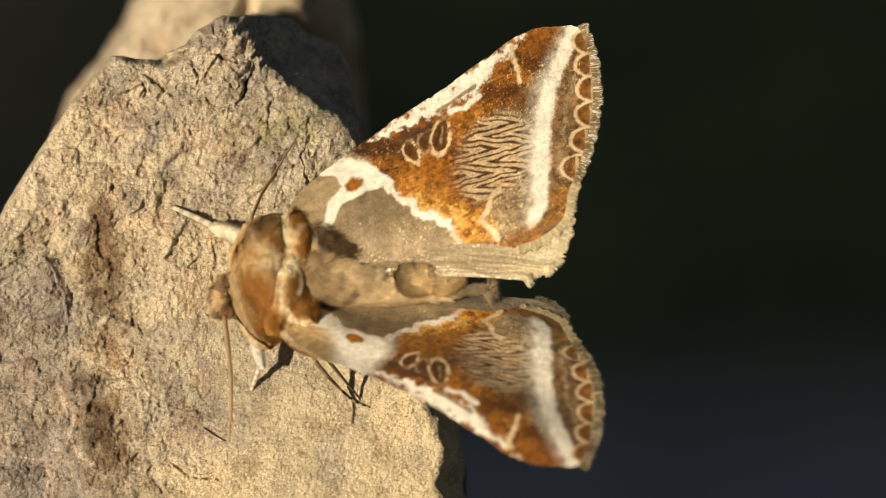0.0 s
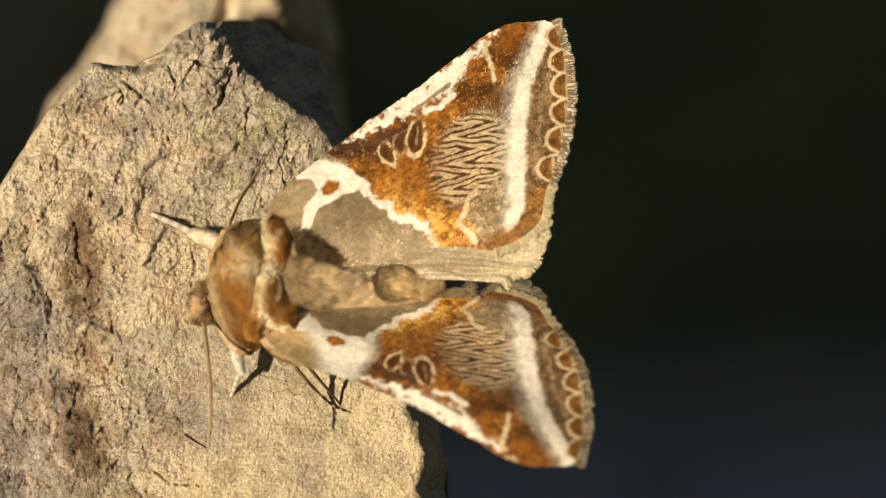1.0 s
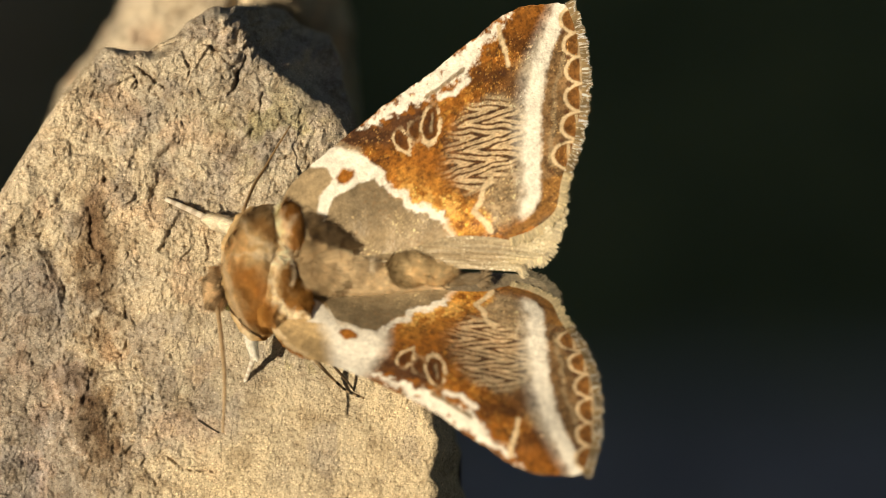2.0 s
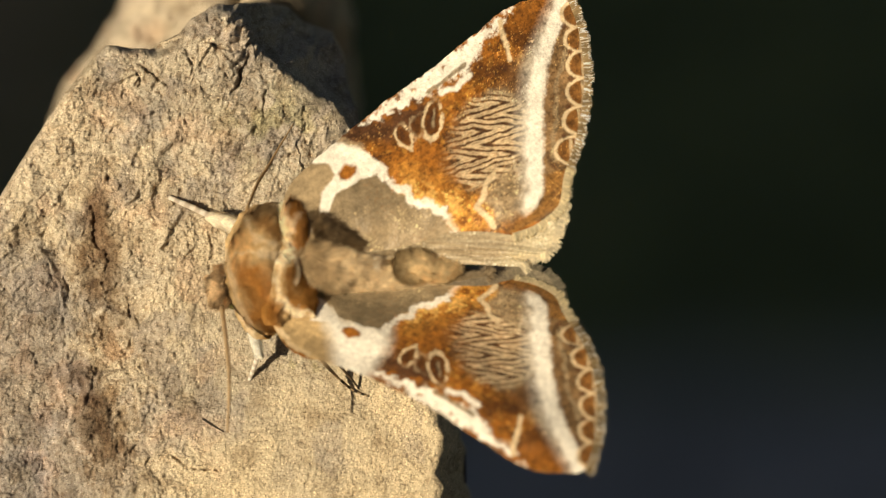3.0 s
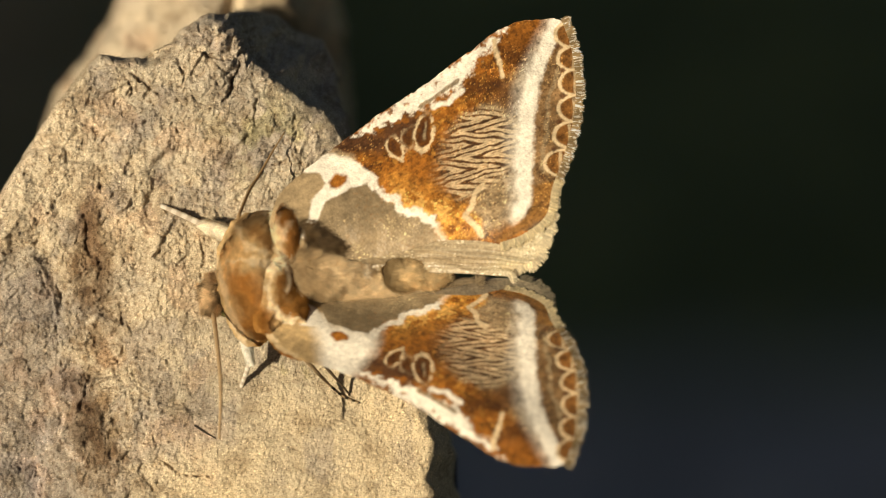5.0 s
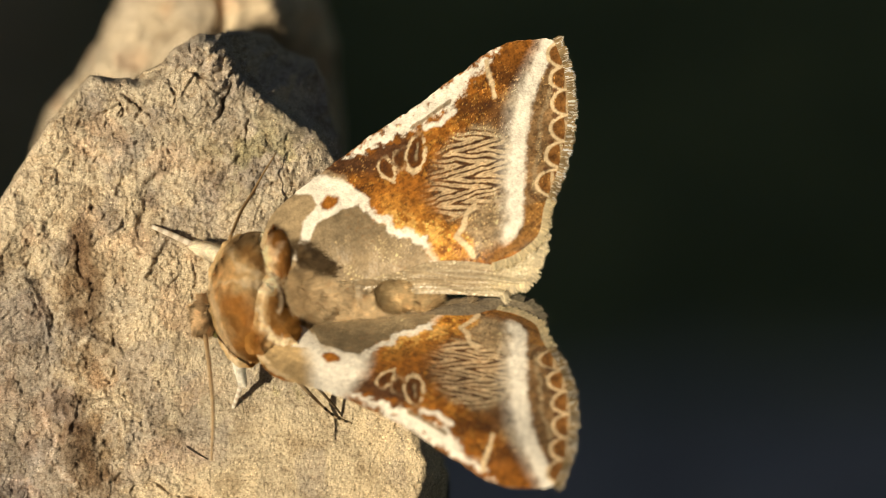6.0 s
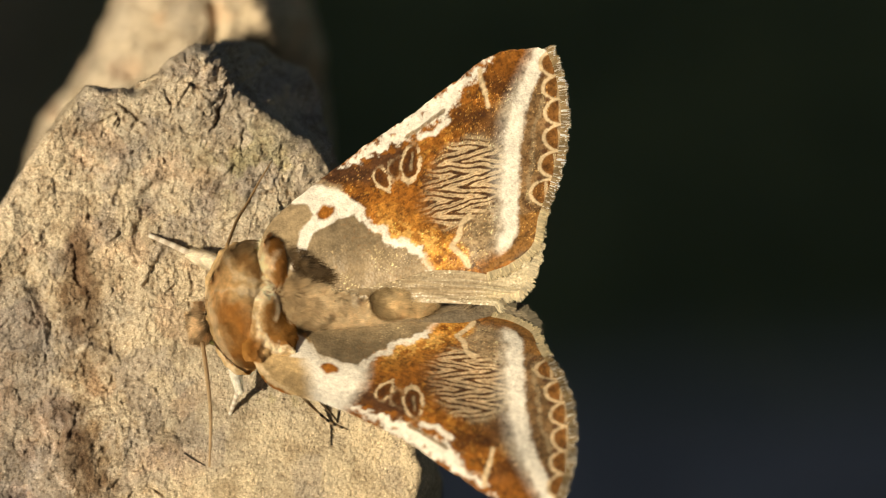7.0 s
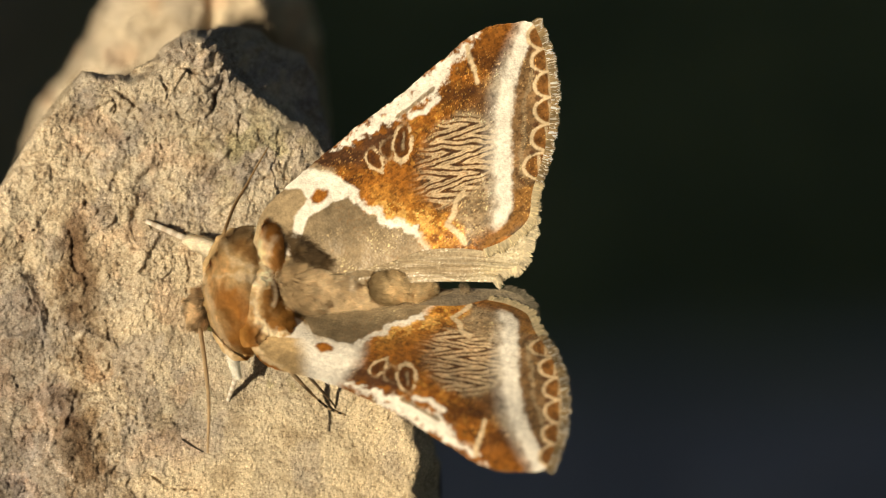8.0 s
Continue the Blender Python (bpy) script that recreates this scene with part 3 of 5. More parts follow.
def wing_pattern(x0, y0, flip):
    """The pigment of the forewing: pale base, white bands, rust fields, wavy lines, ovals and scallops."""
    x, y = x0 + 2.2 * fbm(x0 / 17, y0 / 17, 3, 201, 0.55), y0 + 2.2 * fbm(x0 / 17, y0 / 17, 3, 202, 0.55)
    soft = fbm(x0 / 45, y0 / 45, 4, 203)
    col = np.ones((*x.shape, 3)) * RUST
    fleck = fbm(x0 / 11, y0 / 11, 4, 206, 0.75)
    col = lay(col, 0.95 * step(-0.25, 0.55, fbm(x0 / 30, y0 / 30, 3, 208) + 0.7 * fleck), BROWN)
    col = lay(col, 0.6 * step(0.3, 0.85, fleck + 0.4 * vnoise(x0 / 4, y0 / 4, 209)), GOLD * 0.8)
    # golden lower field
    # duller on the lower wing: its shade by tilt is painted in
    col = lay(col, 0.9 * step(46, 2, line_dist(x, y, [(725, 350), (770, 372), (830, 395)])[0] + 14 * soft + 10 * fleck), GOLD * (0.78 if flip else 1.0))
    col = lay(col, 0.65 * step(0.25, 0.8, fleck) * (y > 300), RUST * 1.2)
    bright = step(30, 4, line_dist(x, y, [(725, 362), (760, 378), (805, 396), (840, 408)])[0] + 12 * fleck)
    col = lay(col, 0.75 * bright, np.array((0.80, 0.46, 0.13)))
    col = lay(col, 0.8 * step(0.1, 0.6, fbm(x0 / 15, y0 / 15, 3, 242)) * (y > 285) * (x > 690), RUST * 1.25)
    # dark field by the front edge near the base
    col = lay(col, step(42, 10, line_dist(x, y, [(615, 268), (650, 265), (700, 262), (750, 232)])[0] + 14 * soft), DARK * 1.5)
    # grey-tan outer field
    outer = inside(x, y, [(905, 205), (960, 120), (1000, 60), (985, 200), (960, 330), (950, 400), (880, 425), (868, 385), (900, 330), (935, 300)])
    col = lay(col, 0.9 * step(-24, 12, outer + 6 * soft), TAN * 1.1)
    # rust patch under the tip, darker towards the front edge
    tip = inside(x, y, [(912, 62), (960, 40), (1012, 38), (985, 92), (955, 135), (915, 128), (905, 95)])
    col = lay(col, step(-6, 16, tip + 5 * soft), BROWN * 1.25)
    col = lay(col, 0.7 * step(34, 4, line_dist(x, y, [(925, 75), (1000, 48)])[0]), RUST)
    col = lay(col, step(46, 8, line_dist(x, y, [(860, 165), (905, 165), (935, 185)])[0] + 10 * soft) * 0.85, BROWN)
    # wavy nested lines
    area = step(-10, 16, inside(x, y, [(815, 245), (838, 215), (880, 198), (915, 203), (942, 235), (944, 285), (926, 318), (885, 352), (840, 366), (800, 345), (788, 320), (798, 280)]))
    col = lay(col, area * (0.3 if flip else 0.5) * step(785, 860, x), CREAM * 0.8)
    zx, zy = x0 + 4.0 * fbm(x0 / 26, y0 / 26, 3, 204), y0 + 2.2 * fbm(x0 / 26, y0 / 26, 3, 205)
    level = zy - 0.13 * (930 - zx)
    wave = np.abs(((level - 213) / 44.0) % 1.0 * 2 - 1)
    wave = 0.75 * wave + 0.25 * (0.5 - 0.5 * np.cos(math.pi * wave))
    drift = np.interp(level, [195, 213, 254, 300, 345, 370], [900, 908, 930, 922, 890, 875]) - 112 * (1 - wave)
    stripe = np.abs(((zx - drift) / 54.0 + 0.5) % 1.0 - 0.5) * 2 + 0.12 * fbm(x0 / 8, y0 / 8, 2, 207)
    col = lay(col, area * 0.85 * step(0.36, 0.55, stripe) * step(1.05, 0.85, stripe) * (0.3 + 0.7 * step(790, 850, x)), CREAM * 1.2)
    col = lay(col, area * 0.95 * step(0.42, 0.26, stripe) * (0.5 + 0.5 * step(795, 845, x)), DARK * 1.05)
    # white front edge with small brown marks
    edge = inside(x, y, [(648, 252), (668, 228), (740, 178), (800, 135), (860, 92), (905, 58), (922, 50), (908, 82), (884, 104), (862, 138), (838, 168), (792, 190), (742, 216), (702, 240), (668, 245)])
    col = lay(col, step(-6, 7, edge + 6 * fleck - (6 if flip else 3)), WHITE)
    col = lay(col, step(7, 2, line_dist(x, y, [(790, 198), (820, 190), (846, 168)])[0]), WHITE * 0.95)
    col = lay(col, 0.9 * step(5, 1.5, line_dist(x, y, [(768, 196), (800, 178), (836, 152)])[0]), TAN * 0.8)
    for mx, my, mr in ((796, 157, 7), (774, 176, 6), (747, 192, 7), (738, 222, 9), (692, 239, 8), (716, 206, 4), (884, 90, 7), (770, 207, 5)):
        col = lay(col, 0.8 * step(mr, mr * 0.3, np.hypot((x - mx) * 0.8 + (y - my) * 0.5, (y - my) * 1.2 - (x - mx) * 0.35) + 5 * fleck), RUST)
    col = lay(col, step(7, 2, line_dist(x, y, [(902, 78), (905, 105), (912, 132), (916, 146)])[0]), CREAM * 1.15)
    # tan base, white hook, pale inner field with a ragged white border
    col = lay(col, step(-2, 3, inside(x, y, [(430, 430), (470, 350), (540, 285), (600, 255), (606, 300), (640, 320), (600, 480), (470, 480)])), np.array((0.54, 0.375, 0.185) if flip else (0.38, 0.28, 0.16)) * (1 - 0.3 * step(0.1, 0.7, soft))[..., None])
    if not flip:
        col = lay(col, step(-3, 3, inside(x, y, [(560, 312), (598, 278), (640, 284), (662, 296), (695, 322), (690, 336), (645, 345), (610, 364), (594, 398), (574, 432), (562, 425), (576, 388), (580, 360), (604, 332), (592, 312)])), WHITE)
        col = lay(col, 0.6 * step(10, 2, line_dist(x, y, [(612, 276), (650, 286)])[0]), CREAM * 0.8)
        col = lay(col, step(4, -3, inside(x, y, [(610, 330), (622, 318), (640, 320), (640, 330), (622, 342), (612, 340)]) * -1), RUST * 1.1)
    if flip:
        col = lay(col, step(-26, 10, inside(x, y, [(600, 312), (606, 236), (645, 222), (662, 262), (684, 296), (686, 332), (640, 345), (612, 350), (596, 380), (588, 345)])), WHITE)
        col = lay(col, step(4, -3, -inside(x, y, [(610, 332), (622, 320), (640, 320), (642, 330), (622, 342), (612, 340)])), RUST * 1.1)
        col = lay(col, 0.6 * step(7, 2, line_dist(x, y, [(486, 372), (502, 338), (524, 306), (552, 284)])[0]), CREAM * 1.2)
        col = lay(col, 0.8 * step(8, 2, line_dist(x, y, [(486, 378), (497, 346), (512, 326)])[0]), CREAM * 1.3)
        col = lay(col, step(5, 2, np.hypot(x - 518, y - 377)), DARK)
        col = lay(col, step(-3, 3, inside(x, y, [(564, 420), (582, 400), (606, 350), (556, 358), (560, 388)])), WHITE)
    field = inside(x, y, [(588, 402), (604, 364), (640, 345), (681, 331), (704, 362), (732, 372), (738, 385), (770, 393), (802, 407), (812, 440), (760, 480), (560, 490), (565, 440)])
    # darker towards the front: the shade of the wing's fold in colour
    col = lay(col, step(-2.5, 2.5, field), (np.array((0.26, 0.198, 0.118)) if flip else TAN) * (1 + 0.22 * fbm(x0 / 60, y0 / 45, 4, 241) - 0.12 * step(430, 350, y0))[..., None])
    d, along = line_dist(x, y, [(684, 328), (705, 355), (731, 364), (737, 381), (768, 388), (792, 398), (806, 414), (812, 436)])
    col = lay(col, step(10.5, 3.0, d + 2.5 * fleck), WHITE)
    # bright marks at the hind edge and the pale line that ends the wavy field
    col = lay(col, step(30, 8, line_dist(x, y, [(822, 415), (860, 408)])[0]), GOLD * 1.05)
    for mx, my, mr in ((826, 417, 13), (854, 411, 11), (838, 398, 5)):
        col = lay(col, step(mr, mr * 0.45, np.hypot(x - mx, y - my)), RUST * 1.15)
    col = lay(col, step(7, 3, line_dist(x, y, [(882, 340), (868, 358), (864, 375), (852, 392), (868, 408), (880, 428)])[0]), CREAM * 1.25)
    # ovals
    for cx, cy, rx, ry, lean in ((725, 271, 10.5, 16.5, -0.3), (777, 242, 12.5, 30, 0.14), (750, 252, 7, 16, 0.2)):
        px, py = (zx - cx) * math.cos(lean) + (zy - cy) * math.sin(lean), (zy - cy) * math.cos(lean) - (zx - cx) * math.sin(lean)
        r = (np.hypot(px / rx, py / ry) - 1) * rx
        big = 1.0 if ry > 16.2 else 0.35
        col = lay(col, big * (1 - 0.75 * step(0.75, 1.05, -py / ry)) * step(4.2, 1.2, np.abs(r - 1.6 - 1.4 * step(-4, 6, px)) * 1.15 + 2.2 * fleck), CREAM * 1.25)
        col = lay(col, (0.5 + 0.5 * big) * step(1.2, -1.8, r), BROWN * (1.5 - 0.5 * step(3, -8, r))[..., None])
        if ry > 25:
            col = lay(col, 0.7 * step(3.6, 1.2, np.abs(px - 1)) * step(20, 10, np.abs(py + 2)), CREAM * 0.75)
    # white outer band with a soft inner side, then the tan band, scallops and margin
    d, along = line_dist(x, y, [(1012, 50), (994, 100), (974, 150), (963, 200), (959, 250), (956, 300), (957, 340), (958, 370), (946, 392), (926, 414)])
    side = x - np.interp(y, [50, 100, 150, 200, 250, 300, 340, 370, 400], [1012, 994, 974, 963, 959, 956, 957, 958, 940])
    beyond = (side > 0) & (y < 420) | (x > 1000)
    # the lower wing's margin is painted darker, as turned from the sun
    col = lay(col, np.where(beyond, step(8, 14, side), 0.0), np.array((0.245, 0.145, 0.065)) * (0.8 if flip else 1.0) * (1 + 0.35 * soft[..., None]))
    col = lay(col, 0.6 * step(6, 2, np.abs(side - 33 + 4 * soft)) * (y < 320), TAN * 1.15)
    wide = 15 - 7 * np.abs(along - 0.45) ** 1.0 * 1.4
    col = lay(col, 0.6 * step(3.4, 0.8, d / wide) * (side < 0) * step(1.0, 0.85, along), WHITE * 0.8)
    col = lay(col, step(1.5, 0.6, d / np.where(side < 0, wide * 1.1, wide * 0.9) + 0.12 * fleck) * step(1.0, 0.85, along), WHITE)
    sx, sy = x0 + 1.2 * fbm(x0 / 20, y0 / 20, 2, 238), y0 + 1.2 * fbm(x0 / 20, y0 / 20, 2, 239)
    for cx, cy in ((1044, 70), (1048, 113), (1051, 157), (1049, 204), (1041, 252), (1025, 302)):
        r = np.hypot((sx - cx) / 33, (sy - cy) / 23.5)
        col = lay(col, step(1.06, 0.98, r), np.array((0.27, 0.135, 0.04)))
        col = lay(col, 0.7 * step(0.45, 0.1, np.abs(r - 0.62)), BROWN * 1.6)
        col = lay(col, 0.7 * step(4, 1.5, np.abs(sx - cx + 5)) * step(0.9, 0.8, r), CREAM)
        col = lay(col, (0.8 if flip else 1.0) * step(0.16, 0.05, np.abs(r - 1.0)) * (sx < cx + 20), CREAM * 1.3)
    for cx, cy in ((1013, 90), (1022, 135), (1022, 181), (1014, 227), (1006, 277), (986, 326)):
        col = lay(col, 0.8 * step(1, 0.4, np.abs(sx - cx - 2) / 9 + np.abs(sy - cy) / 9), DARK * 1.8)
    col = lay(col, step(-4, 6, inside(x, y, [(972, 338), (1012, 330), (1005, 392), (975, 408), (940, 428), (908, 442), (900, 432), (945, 408), (968, 385)])), np.array((0.27, 0.13, 0.035)))
    # fine streaks that follow the veins
    vein = vnoise((x0 - 560) / 26, (y0 - 0.55 * (560 - x0) - 600) / 3.2, 230)
    # stray rust and dark scales along the pale parts
    stray = step(0.62, 0.85, vnoise(x0 / 3.4, y0 / 3.4, 235) + 0.25 * fbm(x0 / 30, y0 / 30, 2, 236)) * (x0 > 640)
    col = lay(col, 0.2 * stray, RUST)
    lum = col.mean(-1)
    quiet = (1 - 0.65 * step(0.3, 0.6, lum)) * np.where(x0 < 600, 0.5, 1.0) * np.where(field > 0, 0.45, 1.0)
    col = col * (1 + quiet * (0.18 * vein + 0.24 * vnoise(x0 / 3.0, y0 / 3.0, 231) + 0.30 * fbm(x0 / 9, y0 / 9, 2, 232)))[..., None]
    # single bright scales strewn over the gold and tan parts: glints painted as colour
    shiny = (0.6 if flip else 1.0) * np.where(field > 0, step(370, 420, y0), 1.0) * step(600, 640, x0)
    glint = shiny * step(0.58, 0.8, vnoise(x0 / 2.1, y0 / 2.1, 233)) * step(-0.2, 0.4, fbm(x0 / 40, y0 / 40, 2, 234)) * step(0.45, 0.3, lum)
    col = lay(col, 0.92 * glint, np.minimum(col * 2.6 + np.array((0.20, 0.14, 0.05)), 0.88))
    pit = step(0.55, 0.8, vnoise(x0 / 3.2, y0 / 3.2, 237)) * (x0 > 640) * step(0.5, 0.3, lum)
    col = lay(col, 0.6 * pit * np.where(field > 0, 0.2, 1.0), BROWN * 0.8)
    return np.clip(0.93 * col, 0.008, 0.9)


def bow(x, y):
    """How far the wing's skin rises over its plane, in layout units."""
    s = np.hypot(x - HINGE_X, y - HINGE_Y) / 600
    costa = (y - 395) + 0.66 * (x - 545)
    return 10 * np.exp(-(((x - 510) / 60) ** 2 + ((y - 400) / 60) ** 2)) + 7 * np.sin(np.clip(s, 0, 1.1) * 2.6) + 9 * np.exp(-(costa / 60) ** 2) - 5 * np.sin(costa / 46) * step(0.3, 0.8, s) + 2.5 * fbm(x / 70, y / 70, 3, 240)


ARC = np.linspace(-260, 640, 901)


def section(turn):
    """A wing's cross section from the turns along its arc: forward way and rise, from the hinge line."""
    y, z = np.cumsum(np.cos(turn)), np.cumsum(np.sin(turn))
    return y - y[260], z - z[260]


# the upper wing slopes away from the layout's plane and levels out beside the body; the lower one is flat in front and bent down behind
UPPER_TURN, LOWER_TURN = radians(36) * (1 - step(-45, 45, ARC)), radians(10.4) * (1 - step(120, 330, ARC))
UPPER_WAY, UPPER_RISE = section(UPPER_TURN)
LOWER_WAY, LOWER_RISE = section(LOWER_TURN)
SEEN = np.cumsum(np.cos(UPPER_TURN - radians(32.4)))
SEEN = (SEEN - SEEN[260]) * 0.983


def wing_place(x, y, z, flip):
    """Layout places on a wing, z units above its skin, to the wing's own space."""
    a, z = np.asarray(x, float) - HINGE_X, np.asarray(z, float)
    s = np.interp(HINGE_Y - np.asarray(y, float), SEEN, ARC)
    if flip:
        s = s + 0.96 * z
        turn = np.interp(s, ARC, LOWER_TURN)
        b, rise = np.interp(s, ARC, LOWER_WAY), np.interp(s, ARC, LOWER_RISE)
        return np.stack([a, z * np.sin(turn) - b, rise + z * np.cos(turn)], -1) * SW / 1000
    s = np.interp(HINGE_Y - np.asarray(y, float) - z * np.sin(radians(32.4) - np.interp(s, ARC, UPPER_TURN)), SEEN, ARC)
    turn = np.interp(s, ARC, UPPER_TURN)
    b, rise = np.interp(s, ARC, UPPER_WAY), np.interp(s, ARC, UPPER_RISE)
    return np.stack([a, b - z * np.sin(turn), rise + z * np.cos(turn)], -1) * SW / 1000


def skin(name, p, c_off, flip, mat, colors, thick=2.2):
    """A closed thin sheet over the layout patch p."""
    rows, cols = p.shape[:2]
    up = wing_place(p[..., 0], p[..., 1], c_off, flip).reshape(-1, 3)
    low = wing_place(p[..., 0], p[..., 1], c_off - thick, flip).reshape(-1, 3)
    f = grid_faces(rows, cols)
    n = rows * cols
    rim = np.r_[np.arange(cols), np.arange(1, rows) * cols + cols - 1, (rows - 1) * cols + np.arange(cols - 2, -1, -1), np.arange(rows - 2, 0, -1) * cols]
    nxt = np.roll(rim, -1)
    sides = np.stack([rim, rim + n, nxt + n, nxt], 1)
    top = f if flip else f[:, ::-1]
    faces = np.r_[top, (f[:, ::-1] if flip else f) + n, sides]
    return mesh_of(name, np.r_[up, low], faces, mat, np.concatenate([colors.reshape(-1, 3)] * 2))


def fringe_mesh(edge, z_of, flip, tones, length, rng):
    """Narrow overlapping scales that stand out from a wing's rim."""
    verts, faces, cols = [], [], []
    seg = np.r_[0, np.cumsum(np.hypot(*np.diff(edge, axis=0).T))]
    for s in np.arange(0, seg[-1], 0.55):
        for layer in (0, 1):
            q = s + rng.uniform(-2, 2)
            x, y = np.interp(q, seg, edge[:, 0]), np.interp(q, seg, edge[:, 1])
            x2, y2 = np.interp(q + 3, seg, edge[:, 0]), np.interp(q + 3, seg, edge[:, 1])
            t = np.array((x2 - x, y2 - y)) / max(1e-6, math.hypot(x2 - x, y2 - y))
            n = np.array((t[1], -t[0]))
            lean = rng.normal(0, 0.16)
            n = n + t * lean
            l, w = length * rng.uniform(0.6, 1.1) * (1 + 0.14 * math.sin(s / 3.6) + 0.08 * math.sin(s / 9.3)), rng.uniform(0.8, 1.5)
            z = z_of(x, y) + rng.uniform(-1.0, 0.6) - layer * 0.4
            k = len(verts)
            for along, wide, dz in ((-3, 0.9, 0), (l * 0.6, 1.0, 0.5), (l, 0.45, rng.uniform(-3, 2))):
                for e in (-1, 1):
                    vx, vy = x + n[0] * along + t[0] * w * wide * e, y + n[1] * along + t[1] * w * wide * e
                    verts.append(wing_place(vx, vy, z + dz, flip))
            for j in (0, 2):
                q4 = (k + j, k + j + 1, k + j + 3, k + j + 2)
                faces.append(q4 if not flip else q4[::-1])
            tone = tones(x, y, layer) * rng.uniform(0.8, 1.15)
            cols += [tone] * 6
    return np.array(verts), faces, np.clip(np.array(cols), 0.01, 0.9)


FORE_TOP = [(504, 402), (522, 352), (562, 308), (602, 278), (660, 236), (725, 190), (790, 146), (835, 113), (880, 80), (915, 57), (955, 44), (1000, 39), (1024, 41)]
FORE_LOW = [(555, 455), (620, 466), (720, 458), (805, 436), (870, 436), (912, 443)]
FORE_OUT = [(1024, 41), (1040, 85), (1049, 140), (1049, 195), (1040, 250), (1025, 300), (1008, 345), (996, 395), (955, 428), (912, 443)]
FORE_LOW_B = [(555, 440), (620, 452), (720, 446), (805, 432), (862, 428), (890, 436), (912, 443)]
FORE_OUT_B = [*FORE_OUT[:5], (1022, 300), (1001, 345), (984, 395), (948, 428), (912, 443)]
FORE_SHAPE = [*FORE_TOP, *FORE_OUT[1:], *FORE_LOW[-2::-1]]
HIND_TOP = [(570, 420), (700, 380), (850, 350), (1004, 345)]
HIND_TOP_B = [(570, 420), (700, 380), (850, 350), (988, 345)]
HIND_LOW = [(570, 478), (650, 488), (760, 490), (850, 493), (925, 499)]
HIND_LOW_B = [(570, 446), (650, 462), (760, 478), (850, 482), (938, 474)]
HIND_OUT_B = [(988, 345), (990, 385), (984, 425), (968, 456), (938, 474)]
HIND_OUT = [(1004, 345), (1001, 400), (985, 450), (972, 474), (948, 480), (925, 499)]


def forewing(flip):
    low, out = (FORE_LOW_B, FORE_OUT_B) if flip else (FORE_LOW, FORE_OUT)
    top = [(462, 430), (484, 372), (497, 334), (517, 302), (546, 278), (602, 256), (660, 229), *FORE_TOP[5:]] if flip else FORE_TOP
    p = coons(top, low, [top[0], (0.5 * (top[0][0] + low[0][0]) - (20 if flip else 6), 0.5 * (top[0][1] + low[0][1]) + 4), low[0]], out, 330, 430)
    jag = 1.6 * fbm(p[..., 0] / 9, p[..., 1] / 9, 2, 250)
    t = np.linspace(0, 1, 330)[:, None]
    p[..., 1] += (jag + 2.5 * fbm(p[..., 0] / 30, p[..., 1] * 0, 2, 251)) * (1 - t) ** 8
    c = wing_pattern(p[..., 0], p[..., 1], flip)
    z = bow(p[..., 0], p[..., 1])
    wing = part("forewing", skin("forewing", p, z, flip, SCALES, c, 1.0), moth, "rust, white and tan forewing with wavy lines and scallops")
    rng = np.random.default_rng(3 if flip else 2)
    edge = spline(out, 200)

    def tones(x, y, layer):
        light = 0.5 + 0.5 * math.sin(y / 22.5 * math.pi * 0.98)
        # the lower fringe is dimmed in colour to stand for shade
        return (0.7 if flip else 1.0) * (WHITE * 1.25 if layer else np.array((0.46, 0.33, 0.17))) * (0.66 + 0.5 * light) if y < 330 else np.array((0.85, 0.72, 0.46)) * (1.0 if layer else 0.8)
    v, f, k = fringe_mesh(edge, lambda x, y: float(bow(np.array(x), np.array(y))) + 0.5, flip, tones, 13, rng)
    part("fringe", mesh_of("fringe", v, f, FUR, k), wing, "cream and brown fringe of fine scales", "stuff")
    return wing


